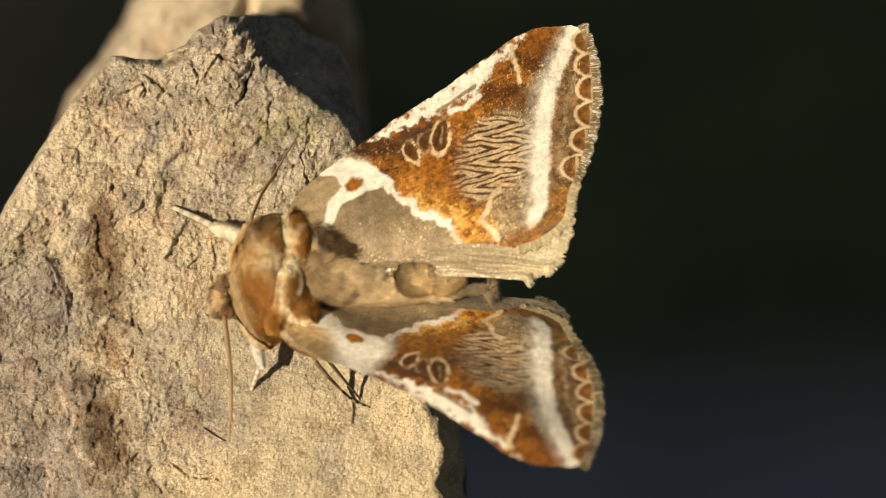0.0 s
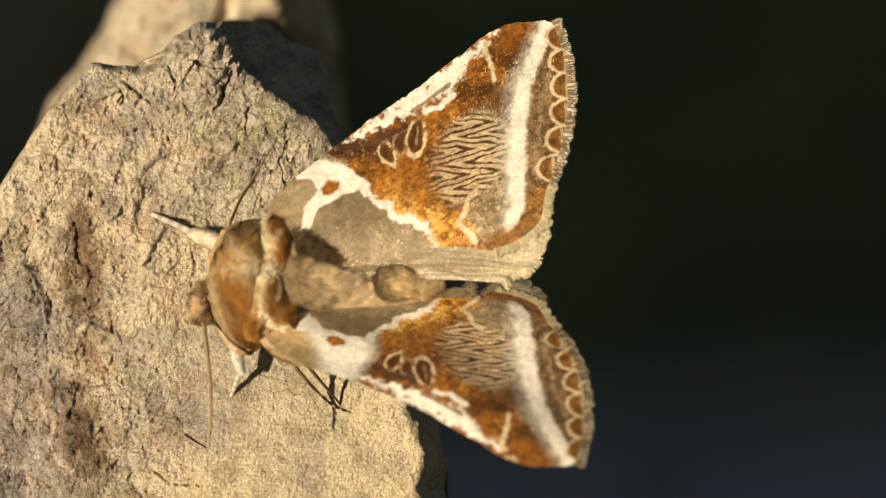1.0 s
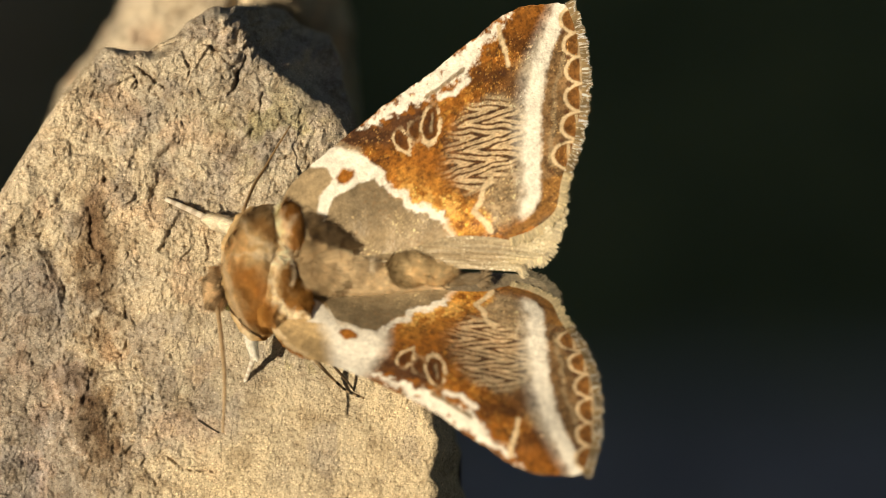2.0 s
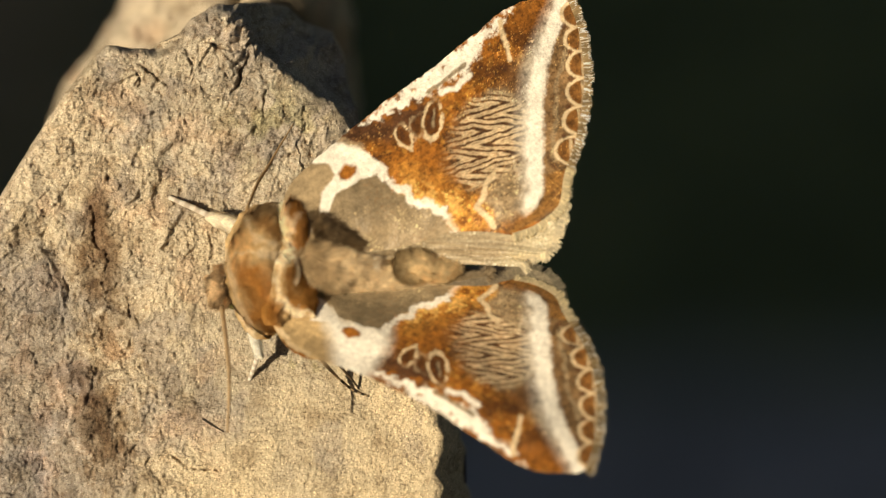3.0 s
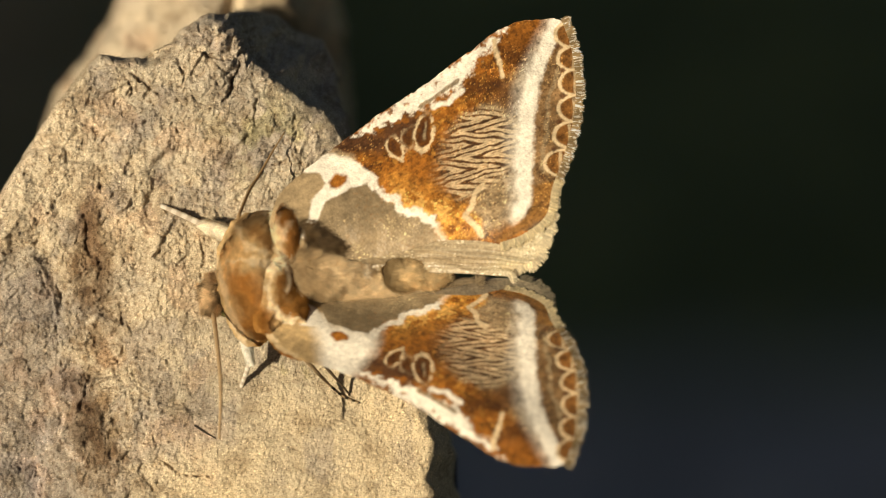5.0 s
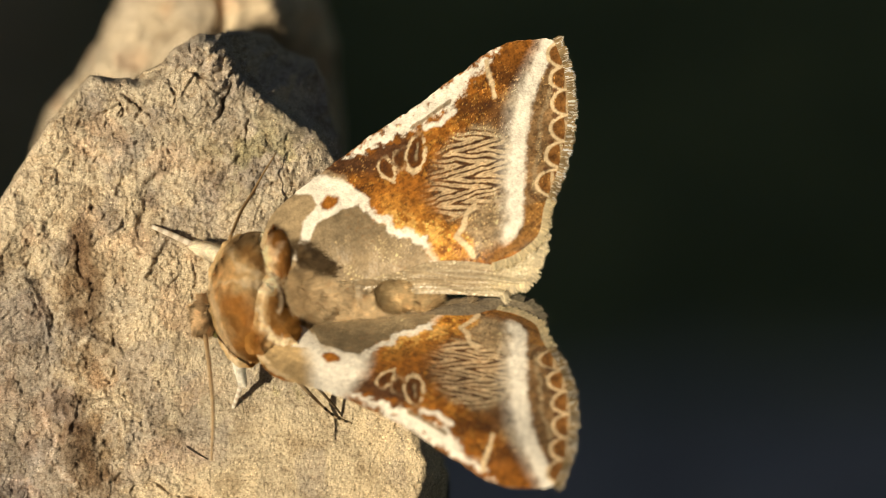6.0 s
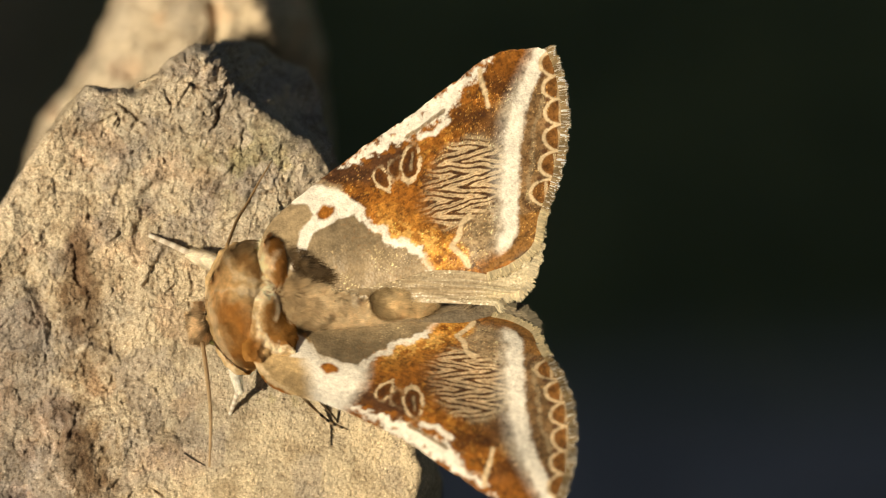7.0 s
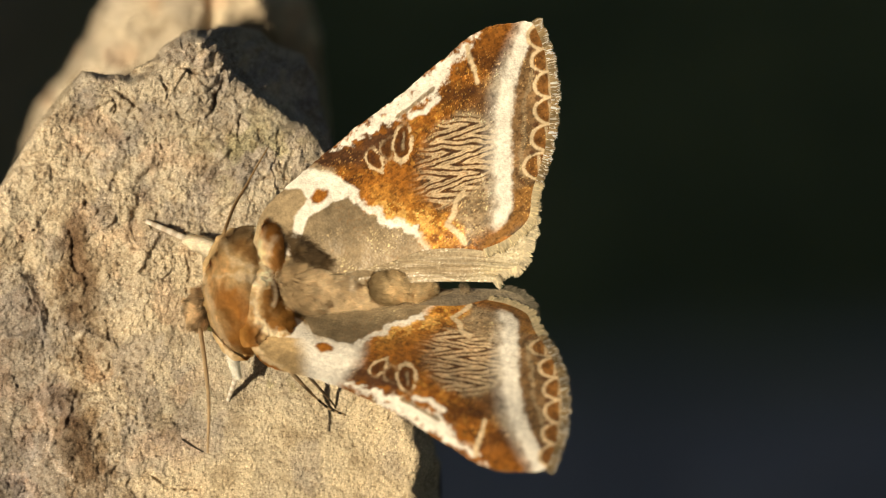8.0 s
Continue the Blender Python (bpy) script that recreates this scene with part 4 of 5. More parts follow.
def hindwing(flip):
    low, out = (HIND_LOW_B, HIND_OUT_B) if flip else (HIND_LOW, HIND_OUT)
    p = coons(HIND_TOP_B if flip else HIND_TOP, low, [(570, 420), low[0]], out, 180, 340)
    s, t = np.linspace(0, 1, 340)[None, :], np.linspace(0, 1, 180)[:, None]
    fold = fbm(p[..., 0] / 90, p[..., 1] / 40, 2, 265)
    if flip:
        z = bow(p[..., 0], p[..., 1]) - 1.0 - 0.5 * t + 0.25 * np.sin(t * 24 + 2 * fold) * s
    else:
        z = bow(p[..., 0], p[..., 1]) * (0.95 - 0.4 * step(0.4, 1, t)) - 1.5 - 9 * t * t - 34 * t * (1 - s) ** 1.5 + (2.2 * np.sin(t * 27 + 3 * fold) + 2.5 * fold + 12 * np.abs(np.sin(t * 7.5)) * t) * s
        under = step(-16, 3, inside(p[..., 0], p[..., 1], FORE_SHAPE))
        z = z * (1 - under) + under * (bow(p[..., 0], p[..., 1]) - 2.0)
    # the lower hindwing gets darker colours here and below, as if shaded
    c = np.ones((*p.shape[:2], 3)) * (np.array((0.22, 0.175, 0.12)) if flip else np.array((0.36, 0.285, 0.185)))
    c = lay(c, 0.35 * step(0.1, 0.7, fbm(p[..., 0] / 60, p[..., 1] / 12, 3, 260)) + 0 * s, np.array((0.27, 0.21, 0.13)))
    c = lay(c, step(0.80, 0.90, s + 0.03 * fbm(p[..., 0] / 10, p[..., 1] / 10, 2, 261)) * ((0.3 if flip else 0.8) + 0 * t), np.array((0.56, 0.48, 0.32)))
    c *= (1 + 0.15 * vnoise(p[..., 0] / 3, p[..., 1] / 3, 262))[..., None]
    # cream specks paint the silk's sparkle into the colour
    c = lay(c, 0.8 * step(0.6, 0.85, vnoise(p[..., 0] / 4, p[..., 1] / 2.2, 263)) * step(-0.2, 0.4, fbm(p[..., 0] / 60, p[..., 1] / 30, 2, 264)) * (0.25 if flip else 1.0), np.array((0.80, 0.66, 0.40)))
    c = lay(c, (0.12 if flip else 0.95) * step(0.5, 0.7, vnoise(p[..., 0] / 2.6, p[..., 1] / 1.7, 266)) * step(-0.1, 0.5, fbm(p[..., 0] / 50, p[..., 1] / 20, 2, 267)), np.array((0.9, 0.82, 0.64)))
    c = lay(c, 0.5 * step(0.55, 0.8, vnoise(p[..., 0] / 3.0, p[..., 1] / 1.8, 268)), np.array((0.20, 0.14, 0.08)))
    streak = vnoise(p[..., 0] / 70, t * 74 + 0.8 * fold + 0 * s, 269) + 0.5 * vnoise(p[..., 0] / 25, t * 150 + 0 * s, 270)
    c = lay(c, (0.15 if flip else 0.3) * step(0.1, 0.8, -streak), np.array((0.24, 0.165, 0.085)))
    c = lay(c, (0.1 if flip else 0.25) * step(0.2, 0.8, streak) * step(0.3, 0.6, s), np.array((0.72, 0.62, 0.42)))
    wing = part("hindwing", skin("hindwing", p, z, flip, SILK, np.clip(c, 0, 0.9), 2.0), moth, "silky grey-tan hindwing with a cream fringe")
    rng = np.random.default_rng(5 if flip else 4)
    edge = spline(out, 200)
    # the lower fringe's tone has the shade of its corner in it
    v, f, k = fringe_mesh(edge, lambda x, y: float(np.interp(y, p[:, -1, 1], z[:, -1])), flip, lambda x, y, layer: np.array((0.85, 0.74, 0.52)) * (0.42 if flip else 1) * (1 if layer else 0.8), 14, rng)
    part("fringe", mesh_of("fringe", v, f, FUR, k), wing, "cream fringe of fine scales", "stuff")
    return wing


# ---- furred body ----
RUST_FUR, TAN_FUR, PALE_FUR, DARK_FUR = np.array((0.47, 0.215, 0.045)), np.array((0.62, 0.44, 0.22)), np.array((1.0, 0.86, 0.62)), np.array((0.13, 0.07, 0.028))
FUR_MARKS = [  # bent lines of colour on the back: where, how wide, how strong, tone
    ([(424, 486), (430, 470), (440, 450)], 28, 0.7, TAN_FUR * 1.3), ([(470, 470), (478, 500), (470, 520)], 30, 0.6, TAN_FUR * 0.8),
    ([(446, 504), (452, 540), (462, 570)], 30, 0.9, RUST_FUR * 0.85), ([(466, 500), (474, 540), (484, 560)], 26, 0.8, RUST_FUR),
    ([(470, 572), (482, 606), (484, 626)], 26, 0.95, RUST_FUR * 0.8), ([(442, 526), (450, 548)], 11, 0.6, RUST_FUR * 0.5),
    ([(452, 402), (478, 398), (494, 404)], 22, 0.55, DARK_FUR * 1.6), ([(470, 420), (488, 428), (494, 446)], 16, 0.7, RUST_FUR * 0.7),
    ([(442, 420), (458, 442), (484, 460)], 9, 0.5, PALE_FUR * 0.8), ([(430, 467), (462, 470), (500, 472)], 9, 0.6, PALE_FUR * 0.8),
    ([(416, 500), (426, 540), (440, 580), (458, 618)], 9, 0.55, PALE_FUR * 0.9), ([(414, 470), (416, 500)], 9, 0.6, PALE_FUR * 0.75),
    ([(534, 382), (540, 430), (536, 470)], 30, 0.9, RUST_FUR), ([(520, 384), (522, 416)], 7, 0.7, RUST_FUR * 0.7),
    ([(505, 386), (507, 420), (510, 452), (514, 476)], 14, 1.0, PALE_FUR), ([(530, 398), (522, 414), (516, 436)], 6, 0.6, PALE_FUR * 0.9),
    ([(516, 446), (522, 470), (526, 496)], 10, 0.6, PALE_FUR * 0.8),
    ([(532, 532), (552, 552)], 34, 0.98, RUST_FUR * 0.75), ([(520, 552), (545, 564), (566, 566)], 12, 0.8, RUST_FUR * 1.05), ([(548, 508), (562, 536)], 24, 0.9, DARK_FUR * 1.3),
    ([(509, 504), (508, 522), (508, 544), (522, 558)], 13, 0.95, RUST_FUR * 0.75), ([(530, 515), (546, 548)], 32, 0.95, RUST_FUR * 0.6),
    ([(502, 484), (491, 514), (494, 548), (512, 568), (542, 575), (580, 584)], 7.5, 0.95, PALE_FUR * 0.9), ([(518, 484), (527, 500), (519, 522)], 5, 0.7, PALE_FUR * 0.85),
]


def body_tone(x, y):
    """The pigment of the furred back by its place on the layout."""
    x, y = np.asarray(x, float), np.asarray(y, float)
    soft = fbm(x / 22, y / 22, 3, 301)
    ragged = 2.0 * fbm(x / 5, y / 12, 2, 303)
    col = np.ones((*x.shape, 3)) * TAN_FUR
    for pts, wide, much, tone in FUR_MARKS:
        col = lay(col, much * step(wide, wide * 0.25, line_dist(x, y, pts)[0] + 0.22 * wide * soft + ragged), tone)
    return col * (1 + 0.10 * fbm(x / 7, y / 7, 2, 302))[..., None]


def places(p):
    """Layout rows (x, y, height in units) to the moth's own space."""
    k = S * (1 - p[:, 2] * S / 264.5)
    w = p[:, 2] * S
    return np.stack([2.571 + (p[:, 0] - 784) * k, 0.478 - (p[:, 1] - 441) * k + 0.0076 * w, w], -1) / 1000 - np.array(BASE)


def coat(ob, p0, n, tone, length, droop, back, hair, rng):
    """Fine flat hairs at p0, combed back over the surface."""
    n_hair, x, y = len(p0), p0[:, 0], p0[:, 1]
    comb = np.array((back[0], back[1], 0.0)) + np.stack([0.4 * fbm(x / 20, y / 20, 2, 330), 0.8 * fbm(x / 18, y / 18, 2, 331), 0 * x], 1)
    comb = comb - n * (comb * n).sum(1)[:, None]
    comb /= np.linalg.norm(comb, axis=1)[:, None] + 0.15
    way = n * droop + comb * (1 - droop) + rng.normal(0, 0.09, (n_hair, 3))
    way += n * (0.05 + droop - (way * n).sum(1))[:, None]
    way /= np.linalg.norm(way, axis=1)[:, None]
    l = (length * rng.uniform(0.5, 1.2, n_hair))[:, None]
    across = np.cross(way, n)
    across /= np.linalg.norm(across, axis=1)[:, None] + 1e-9
    tones = np.clip(tone(x, y) * rng.uniform(0.84, 1.16, n_hair)[:, None], 0.01, 0.92)
    wide = 0.62 * hair
    mid, tipped = p0 + way * l * 0.5 + n * l * 0.03, p0 + way * l + n * l * 0.05
    vs = np.stack([p0 - across * wide, p0 + across * wide, mid - across * wide * 0.85, mid + across * wide * 0.85, tipped], 1).reshape(-1, 3)
    i = np.arange(n_hair) * 5
    fs = np.stack([i, i + 1, i + 3, i + 2], 1).tolist() + np.stack([i + 2, i + 3, i + 4], 1).tolist()
    part("fur", mesh_of("fur", places(vs), fs, FUR, np.repeat(tones, 5, axis=0)), ob, kind="stuff")


def lump(name, cx, cy, cw, rx, ry, rw, lean=0.0, label="", count=2600, length=26, droop=0.35, tone=body_tone, parent=None, seed=1, back=(1.0, 0.0), bend=0.0, taper=0.0, wobble=0.10, hair=1.0):
    """A rounded, uneven furred lump; radii in layout units, and its coat of fine hairs."""
    rng = np.random.default_rng(seed)
    bm = bmesh.new()
    bmesh.ops.create_icosphere(bm, subdivisions=5, radius=1)
    d = np.array([v.co[:] for v in bm.verts])
    faces = [[v.index for v in f.verts] for f in bm.faces]
    bm.free()

    def place(d, swell=1.0):
        wob = (1 + wobble * fbm(d[:, 0] * 2.2 + seed, d[:, 1] * 2.2 + d[:, 2], 3, 310 + seed)) * swell
        slim = 1 - taper * (0.5 + 0.5 * d[:, 0])
        ex, ey = d[:, 0] * rx * wob + bend * d[:, 1] ** 2, d[:, 1] * ry * wob * slim
        return cx + ex * math.cos(lean) - ey * math.sin(lean), cy + ex * math.sin(lean) + ey * math.cos(lean), cw + d[:, 2] * rw * S * wob * slim

    x, y, w = place(d)
    ob = part(name, mesh_of(name, places(np.c_[x, y, w / S]), faces, FUR, np.clip(tone(x, y), 0.01, 0.9)), parent or moth, label)
    # hairs, combed back
    e = rng.normal(size=(count * 2, 3))
    e /= np.linalg.norm(e, axis=1)[:, None]
    e = e[e[:, 2] > -0.35][:count]
    x, y, w = place(e, 0.98)
    nrm = e / np.array((rx, ry, rw))
    nrm /= np.linalg.norm(nrm, axis=1)[:, None]
    n = np.stack([nrm[:, 0] * math.cos(lean) - nrm[:, 1] * math.sin(lean), nrm[:, 0] * math.sin(lean) + nrm[:, 1] * math.cos(lean), nrm[:, 2]], 1)
    coat(ob, np.c_[x, y, w / S], n, tone, length, droop, back, hair, rng)
    return ob


def back_height(x, y):
    """The furred back's dome, in layout units towards the camera."""
    q = 1 - ((x - 490) / 82) ** 2 - ((y - 496) / 116) ** 2
    return 1.7 / S + 106 * np.sqrt(np.clip(q, 0.02, 1))


def pelt(name, outline, rise, edge, label, count, length, tone=body_tone, seed=1, back=(1.0, 0.0), droop=0.05, hair=1.0, base=back_height, thick=14):
    """A soft pad of fur that swells out of the back inside an outline."""
    rng = np.random.default_rng(seed)
    ox, oy = np.array(outline).T
    gx, gy = np.arange(ox.min() - 6, ox.max() + 6, 1.6), np.arange(oy.min() - 6, oy.max() + 6, 1.6)
    y, x = np.meshgrid(gy, gx, indexing="ij")

    def height(x, y):
        d = inside(x + 2 * fbm(x / 14, y / 14, 2, seed + 60), y + 2 * fbm(x / 14, y / 14, 2, seed + 61), outline)
        t = np.clip(d / edge, -0.5, 1)
        return base(x, y) - 3 + (rise + 3) * np.where(t > 0, 1 - (1 - t) ** 2.2, 2.2 * t), d
    h, d = height(x, y)
    keep = (d > -edge * 0.4).ravel()
    f = grid_faces(*x.shape, keep)[:, ::-1]
    used = np.unique(f)
    index = -np.ones(x.size, int)
    index[used] = np.arange(len(used))
    f, n = index[f], len(used)
    px, py, ph = x.ravel()[used], y.ravel()[used], h.ravel()[used]
    edges = {(a, b) for q in f.tolist() for a, b in zip(q, q[1:] + q[:1])}
    rim = [(a, b) for a, b in edges if (b, a) not in edges]
    faces = f.tolist() + (f[:, ::-1] + n).tolist() + [[b, a, a + n, b + n] for a, b in rim]
    verts = places(np.r_[np.c_[px, py, ph], np.c_[px, py, ph - thick]])
    tones = np.clip(tone(px, py), 0.01, 0.9)
    ob = part(name, mesh_of(name, verts, faces, FUR, np.r_[tones, tones]), moth, label)
    x, y = rng.uniform(ox.min(), ox.max(), count * 3), rng.uniform(oy.min(), oy.max(), count * 3)
    h, d = height(x, y)
    ok = np.flatnonzero(d > -1)[:count]
    x, y, h = x[ok], y[ok], h[ok]
    gx, gy = (height(x + 1, y)[0] - h), (height(x, y + 1)[0] - h)
    nrm = np.stack([-gx, -gy, np.ones_like(gx)], 1)
    nrm /= np.linalg.norm(nrm, axis=1)[:, None]
    coat(ob, np.c_[x, y, h - 0.5], nrm, tone, length, droop, back, hair, rng)
    return ob


def shoulder(x, y):
    """The slope of the fur that lies over a wing's root, in layout units towards the camera."""
    return np.logaddexp((back_height(x, y) + 2) / 6, (160 + 0.6 * (y - 575)) / 6) * 6


def tan_tone(x, y):
    x, y = np.asarray(x, float), np.asarray(y, float)
    col = np.ones((*x.shape, 3)) * np.array((0.66, 0.525, 0.335)) * (1 + 0.16 * fbm(x / 26, y / 9, 3, 320))[..., None]
    col = lay(col, 0.6 * step(600, 560, x), np.array((0.36, 0.25, 0.13)))
    # the hind end is darkened: the shadow it lies in, painted in
    col = lay(col * 1.12, 0.75 * step(772, 815, x), np.array((0.27, 0.205, 0.13)))
    return lay(col, 0.7 * step(9, 3, line_dist(x, y, [(644, 482), (652, 492)])[0]), np.array((0.75, 0.70, 0.6)))


def tuft_tone(x, y):
    x, y = np.asarray(x, float), np.asarray(y, float)
    col = np.ones((*x.shape, 3)) * np.array((0.66, 0.50, 0.28)) * (1 + 0.3 * fbm(x / 12, y / 12, 3, 323))[..., None]
    return lay(col, 0.5 * step(11, 4, np.abs(np.hypot((x - 737) / 33, (y - 491) / 30) - 0.93) * 30) * step(752, 715, x), np.array((0.20, 0.135, 0.06)))


def dark_tone(x, y):
    return np.ones((*np.shape(x), 3)) * np.array((0.12, 0.078, 0.038)) * (1 + 0.4 * fbm(np.asarray(x) / 9, np.asarray(y) / 9, 3, 324))[..., None]


def head_tone(x, y):
    return np.ones((*np.shape(x), 3)) * np.array((0.50, 0.36, 0.21)) * (1 + 0.7 * fbm(np.asarray(x) / 12, np.asarray(y) / 12, 3, 321))[..., None]


def rod(name, pts, radii, tone, parent, label="", bands=None):
    path = spline([on(*p) for p in pts], 28)
    r = np.interp(np.linspace(0, 1, 28), np.linspace(0, 1, len(radii)), radii) * S / 1000
    v, f = tube(path, r, 8)
    c = np.ones((len(v), 3)) * np.array(tone)
    if bands is not None:
        c[(np.arange(len(v)) // 8 // 3) % 2 == 1] = bands
    return part(name, mesh_of(name, v, f, FUR, c), parent, label)


upper_fore, upper_hind = forewing(False), hindwing(False)
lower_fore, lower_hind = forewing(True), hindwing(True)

lump("thorax", 490, 496, 1.7, 80, 113, 100, 0.0, "rust and tan furred thorax with pale lines", 34000, 14, 0.10, seed=1, wobble=0.02)
pelt("collar", [(440, 408), (470, 392), (490, 396), (500, 428), (498, 458), (492, 482), (488, 510), (490, 545), (500, 572), (494, 602), (476, 618), (460, 612), (440, 588), (424, 545), (414, 500), (416, 455)], 5, 26, "rust-brown furred collar", 40000, 12, seed=2, droop=0.10, back=(0.7, 0.35))
lump("tegula", 529, 424, 3.25, 26, 48, 42, -0.10, "raised brown shoulder tuft edged with pale hair", 15000, 15, 0.14, seed=3, back=(0.5, 0.5), wobble=0.05)
pelt("tegula", [(498, 488), (512, 478), (534, 482), (550, 498), (562, 522), (562, 550), (557, 580), (548, 581), (530, 577), (516, 576), (505, 583), (495, 594), (486, 593), (478, 578), (482, 556), (487, 530), (490, 508)], 6, 26, "raised brown shoulder tuft edged with pale hair", 26000, 14, seed=4, droop=0.10, back=(1.0, 0.25), base=shoulder, thick=44)
# this dark tuft gives the shadow between wing and crest a shape
lump("shade_tuft", 582, 428, 3.3, 66, 20, 18, 0.52, "dark brown hair beside the crest, standing in for the shadow there", 10000, 26, 0.22, dark_tone, seed=10, back=(0.9, 0.3), wobble=0.12)
lump("crest", 584, 490, 2.9, 74, 46, 40, 0.0, "tan brush-like crest on the back", 24000, 40, 0.12, tan_tone, seed=5, taper=0.25, wobble=0.06)
lump("abdomen", 690, 512, 2.45, 178, 41, 35, 0.0, "tan furred abdomen", 30000, 30, 0.03, tan_tone, seed=6, taper=0.6, wobble=0.025)
lump("abdominal_tuft", 736, 492, 3.25, 34, 29, 13, 0.0, "round golden-tan tuft on the abdomen", 8000, 22, 0.16, tuft_tone, seed=7, wobble=0.06)
lump("abdominal_tuft", 784, 500, 3.05, 27, 17, 11, 0.0, "small golden-tan tuft on the abdomen", 4500, 22, 0.14, tuft_tone, seed=8, wobble=0.06)
head = lump("head", 406, 528, 0.2, 25, 36, 60, 0.2, "grey-brown furred head", 8000, 14, 0.3, head_tone, seed=9, back=(-0.8, 0.3), wobble=0.14)


def eye(cx, cy, cw, r):
    bm = bmesh.new()
    bmesh.ops.create_icosphere(bm, subdivisions=3, radius=r * S / 1000)
    bmesh.ops.translate(bm, vec=on(cx, cy, cw), verts=bm.verts)
    me = bpy.data.meshes.new("eye")
    bm.to_mesh(me)
    bm.free()
    mat, nt, b = material("olive_eye", 0.2, 0.6)
    b.inputs["Base Color"].default_value = (0.09, 0.08, 0.025, 1)
    me.materials.append(mat)
    me.polygons.foreach_set("use_smooth", [True] * len(me.polygons))
    part("eye", me, head, "dark olive eye")


eye(424, 556, 0.6, 15)
rod("antenna", [(446, 395, 3.4), (466, 347, 0.8), (484, 318, -0.4), (503, 285, -1.2), (529, 243, -2.1)], (3.2, 2.8, 2.4, 1.8, 1.0), (0.42, 0.28, 0.14), moth, "thin brown antenna")
rod("antenna", [(402, 565, 2.6), (409, 620, 4.6), (415, 695, 6.0), (412, 786, 6.4)], (4.4, 4.0, 3.2, 1.8), (0.52, 0.37, 0.21), moth, "thin brown antenna")


def leg(thigh, shin, r_thigh, r_shin, tone, bands):
    upper = rod("leg", thigh, r_thigh, tone, moth, "pale furred leg with ringed foot" if tone[0] > 0.4 else "slender dark leg")
    rod("foot", shin, r_shin, tone, upper, bands=bands)
    return upper


def leg_fur(ob, pts, radii, tone, count, seed):
    rng = np.random.default_rng(seed)
    path = spline([(a, b, c / S) for a, b, c in pts], 60)
    k = rng.integers(0, 59, count)
    way = path[k + 1] - path[k]
    way /= np.linalg.norm(way, axis=1)[:, None]
    n = rng.normal(size=(count, 3))
    n -= way * (n * way).sum(1)[:, None]
    n /= np.linalg.norm(n, axis=1)[:, None]
    r = np.interp(k / 59, np.linspace(0, 1, len(radii)), radii)[:, None]
    d = way.mean(0)
    coat(ob, path[k] + (path[k + 1] - path[k]) * rng.random((count, 1)) + n * r * 0.95, n, lambda x, y: np.ones((len(x), 3)) * np.array(tone), 9, 0.12, (d[0], d[1]), 0.9, rng)


fore_a = leg([(445, 434, -0.2), (415, 420, -1.2), (386, 408, -2.0)], [(390, 410, -1.9), (350, 391, -2.1), (309, 373, -2.3)], (15, 16, 11), (6.0, 5.4, 4.2), (0.86, 0.79, 0.68), (0.62, 0.53, 0.42))
fore_b = leg([(462, 600, -0.1), (463, 626, -0.4), (468, 650, -0.75)], [(467, 648, -0.75), (459, 672, -1.5), (451, 694, -2.15)], (10, 9, 6), (5.0, 4.4, 3.4), (0.92, 0.87, 0.78), (0.66, 0.58, 0.48))
leg([(560, 640, 0.6), (585, 668, -0.5), (606, 690, -1.5)], [(606, 690, -1.5), (632, 711, -2.0), (660, 723, -2.2)], (5, 3.6, 2.8), (2.6, 2.3, 1.8), (0.48, 0.36, 0.22), (0.06, 0.045, 0.03))
leg([(585, 640, 0.6), (612, 672, -0.6), (628, 690, -1.5)], [(628, 690, -1.5), (640, 705, -2.0), (646, 716, -2.4)], (4, 2.8, 2.4), (2.2, 1.9, 1.4), (0.22, 0.16, 0.10), (0.06, 0.045, 0.03))


leg_fur(fore_a, [(445, 434, -0.2), (415, 420, -1.2), (386, 408, -2.0)], (15, 16, 11), (0.9, 0.8, 0.64), 2600, 21)
leg_fur(fore_b, [(462, 600, -0.1), (463, 626, -0.4), (468, 650, -0.75)], (10, 9, 6), (0.95, 0.90, 0.80), 2600, 22)


def fibre():
    v, f = tube(spline([spot(368, 762, -1.66), spot(386, 774, -1.72), spot(406, 785, -1.84)], 12), np.linspace(1.6, 1.0, 12) * S / 1000, 6)
    mat, nt, b = material("dry_stalk", 0.8)
    b.inputs["Base Color"].default_value = (0.05, 0.035, 0.025, 1)
    ob = new("plant_fibre", mesh_of("plant_fibre", v, f, mat))
    ob.matrix_world = BOARD
    return tagged(ob, "tiny dark plant fibre lying on the rock", "plant fibre")


fibre()


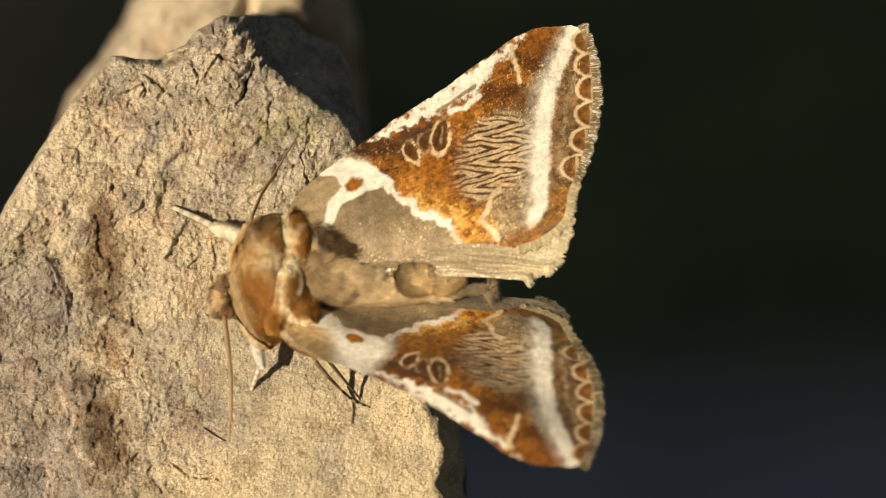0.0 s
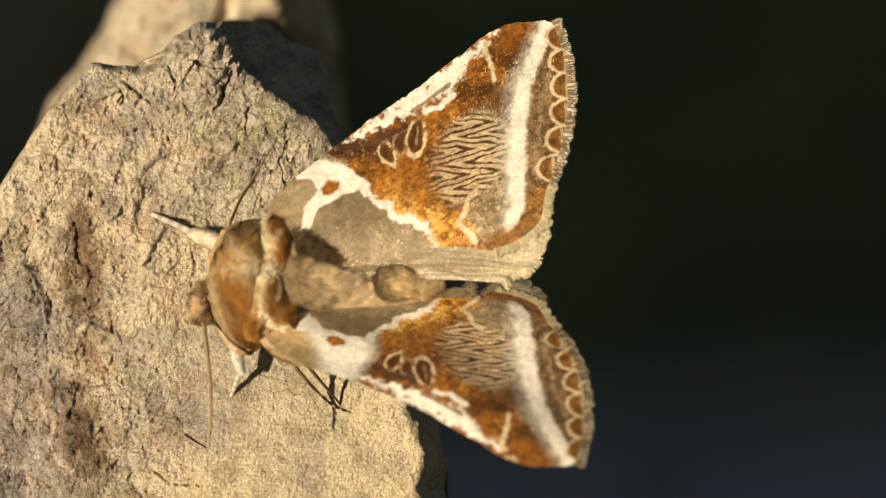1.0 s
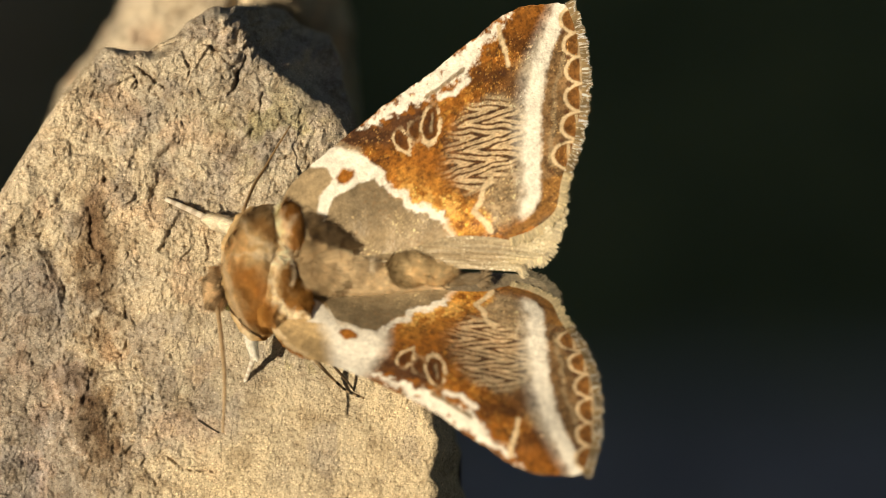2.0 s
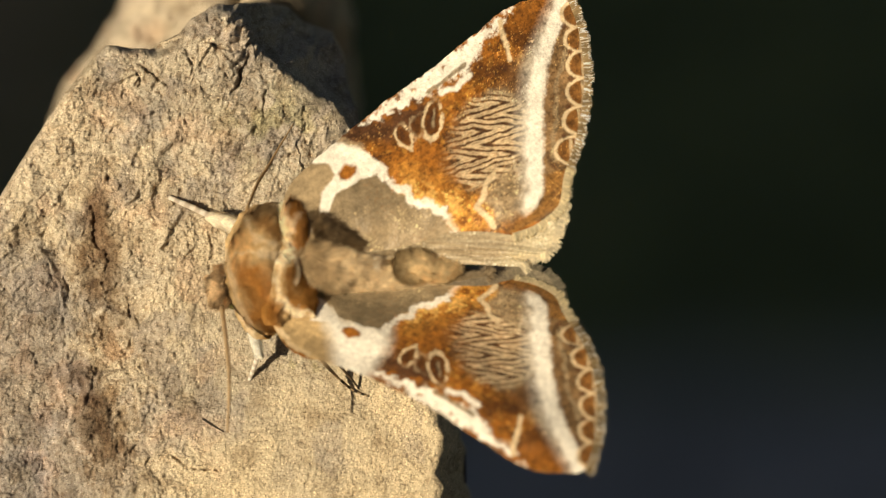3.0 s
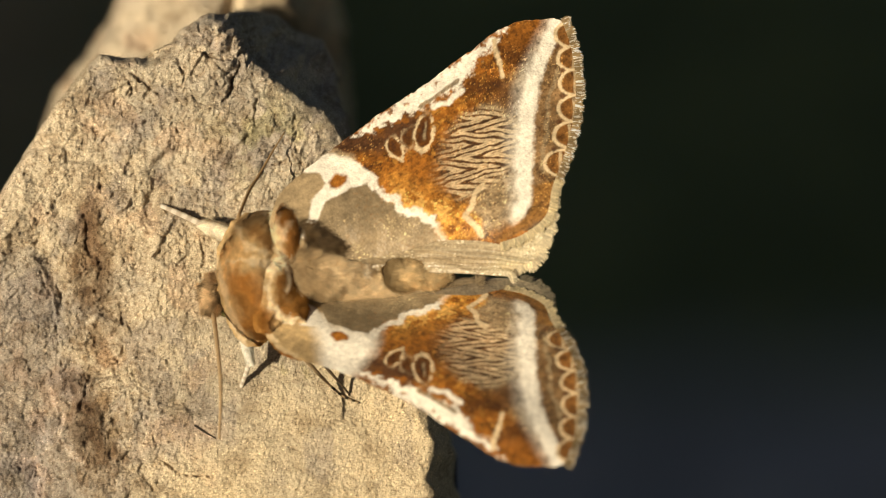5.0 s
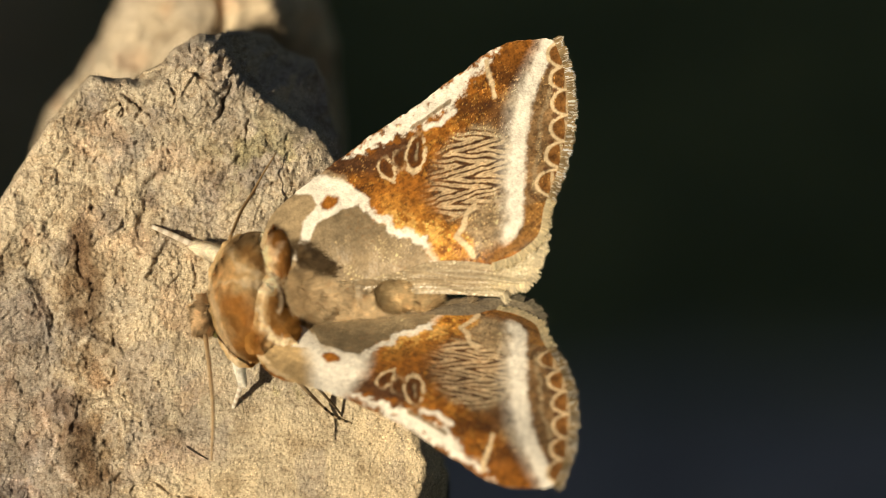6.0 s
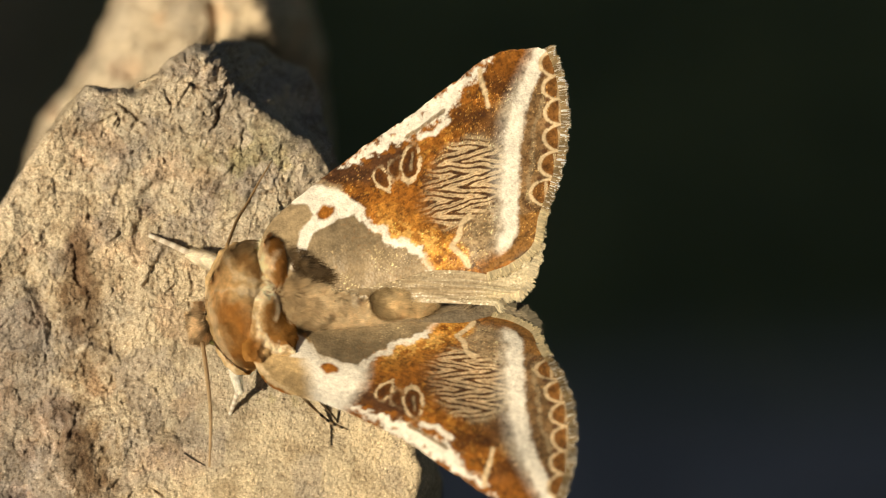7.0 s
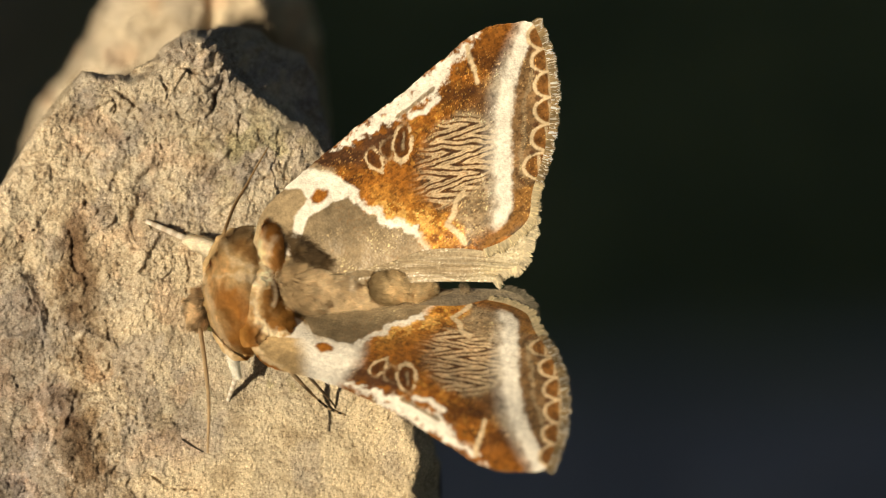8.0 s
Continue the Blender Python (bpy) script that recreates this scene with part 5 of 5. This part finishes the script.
# ---- movement: the wings tremble on their hinges ----
UPPER_TURNS = [
    (0, -35.09, -2.75, 1.18, -4.32, 1.76),
    (0.5, -33.85, -3.28, -0.44, -4.37, 1.85),
    (1, -31.97, -1.82, 1.34, -4.39, 1.80),
    (1.5, -29.67, -1.54, 0.97, -4.38, 1.68),
    (2, -29.07, -1.17, 1.57, -4.33, 1.59),
    (3.3, -30.73, -0.59, 1.20, -4.45, 1.71),
    (3.5, -30.73, -0.59, -0.43, -4.45, 1.71),
    (4, -32.41, -2.00, -0.24, -4.39, 1.76),
    (4.5, -32.44, -2.00, 0.30, -4.47, 1.78),
    (5.8, -34.00, -3.20, 2.10, -4.49, 1.70),
    (6, -34.20, -3.48, 1.05, -4.49, 1.70),
    (6.5, -32.74, -2.47, 4.97, -4.50, 1.15),
    (7, -33.23, -2.95, 0.87, -4.46, 1.62),
    (7.5, -31.32, -1.57, 3.55, -4.48, 1.41),
    (8, -32.86, -3.13, 3.21, -4.55, 1.61),
]
LOWER_TURNS = [
    (0, -50.47, -1.30, -0.70, -4.12, -3.12),
    (0.5, -40.70, -2.07, 2.43, -4.20, -2.94),
    (1, -45.02, 0.63, 3.38, -4.18, -2.94),
    (1.5, -42.66, 0.03, 2.29, -4.27, -3.08),
    (2, -41.74, 0.02, 1.63, -4.21, -3.12),
    (3.5, -42.70, -2.40, 3.73, -4.28, -3.12),
    (4, -44.43, -2.01, 3.27, -4.17, -3.00),
    (4.5, -44.21, -3.45, 1.81, -4.26, -3.09),
    (6, -45.17, -4.78, 2.24, -4.25, -3.09),
    (6.5, -50.69, -5.23, 1.48, -4.36, -3.04),
    (7, -42.13, -3.99, 2.46, -4.20, -3.19),
    (7.5, -45.01, -2.52, 4.16, -4.29, -3.10),
    (8, -46.43, -5.20, 2.27, -4.29, -3.01),
]


def motions():
    for wings, turns, height, side in (((upper_fore, upper_hind), UPPER_TURNS, 3.500, 1), ((lower_fore, lower_hind), LOWER_TURNS, 3.433, -1)):
        rows, calm_rows = [], []
        rest, share = sum(r[1] for r in turns) / len(turns), 0.6 if side > 0 else 1.0
        for (t0, *a), (t1, *b) in zip(turns, [*turns[1:], turns[-1]]):
            steps = max(1, round((t1 - t0) / 0.1))
            for k in range(steps):
                f = k / steps
                beat = math.sin(math.pi * f) * (-1) ** k * (0.6 + 0.4 * math.sin(7 * t0 + 2 * k))
                rx, ry, rz, hx, hy = (u * (1 - f) + v * f for u, v in zip(a, b))
                rx += 2.5 * beat
                rz += 0.6 * beat * side
                hinge = Vector((hx, hy, height)) / 1000 - BASE
                rows.append((t0 + 0.1 * k, pose(*hinge, rx, ry, rz)))
                calm_rows.append((t0 + 0.1 * k, pose(*hinge, rest + share * (rx - rest), ry, rz)))
        walk(wings[0], rows)
        walk(wings[1], calm_rows)


motions()
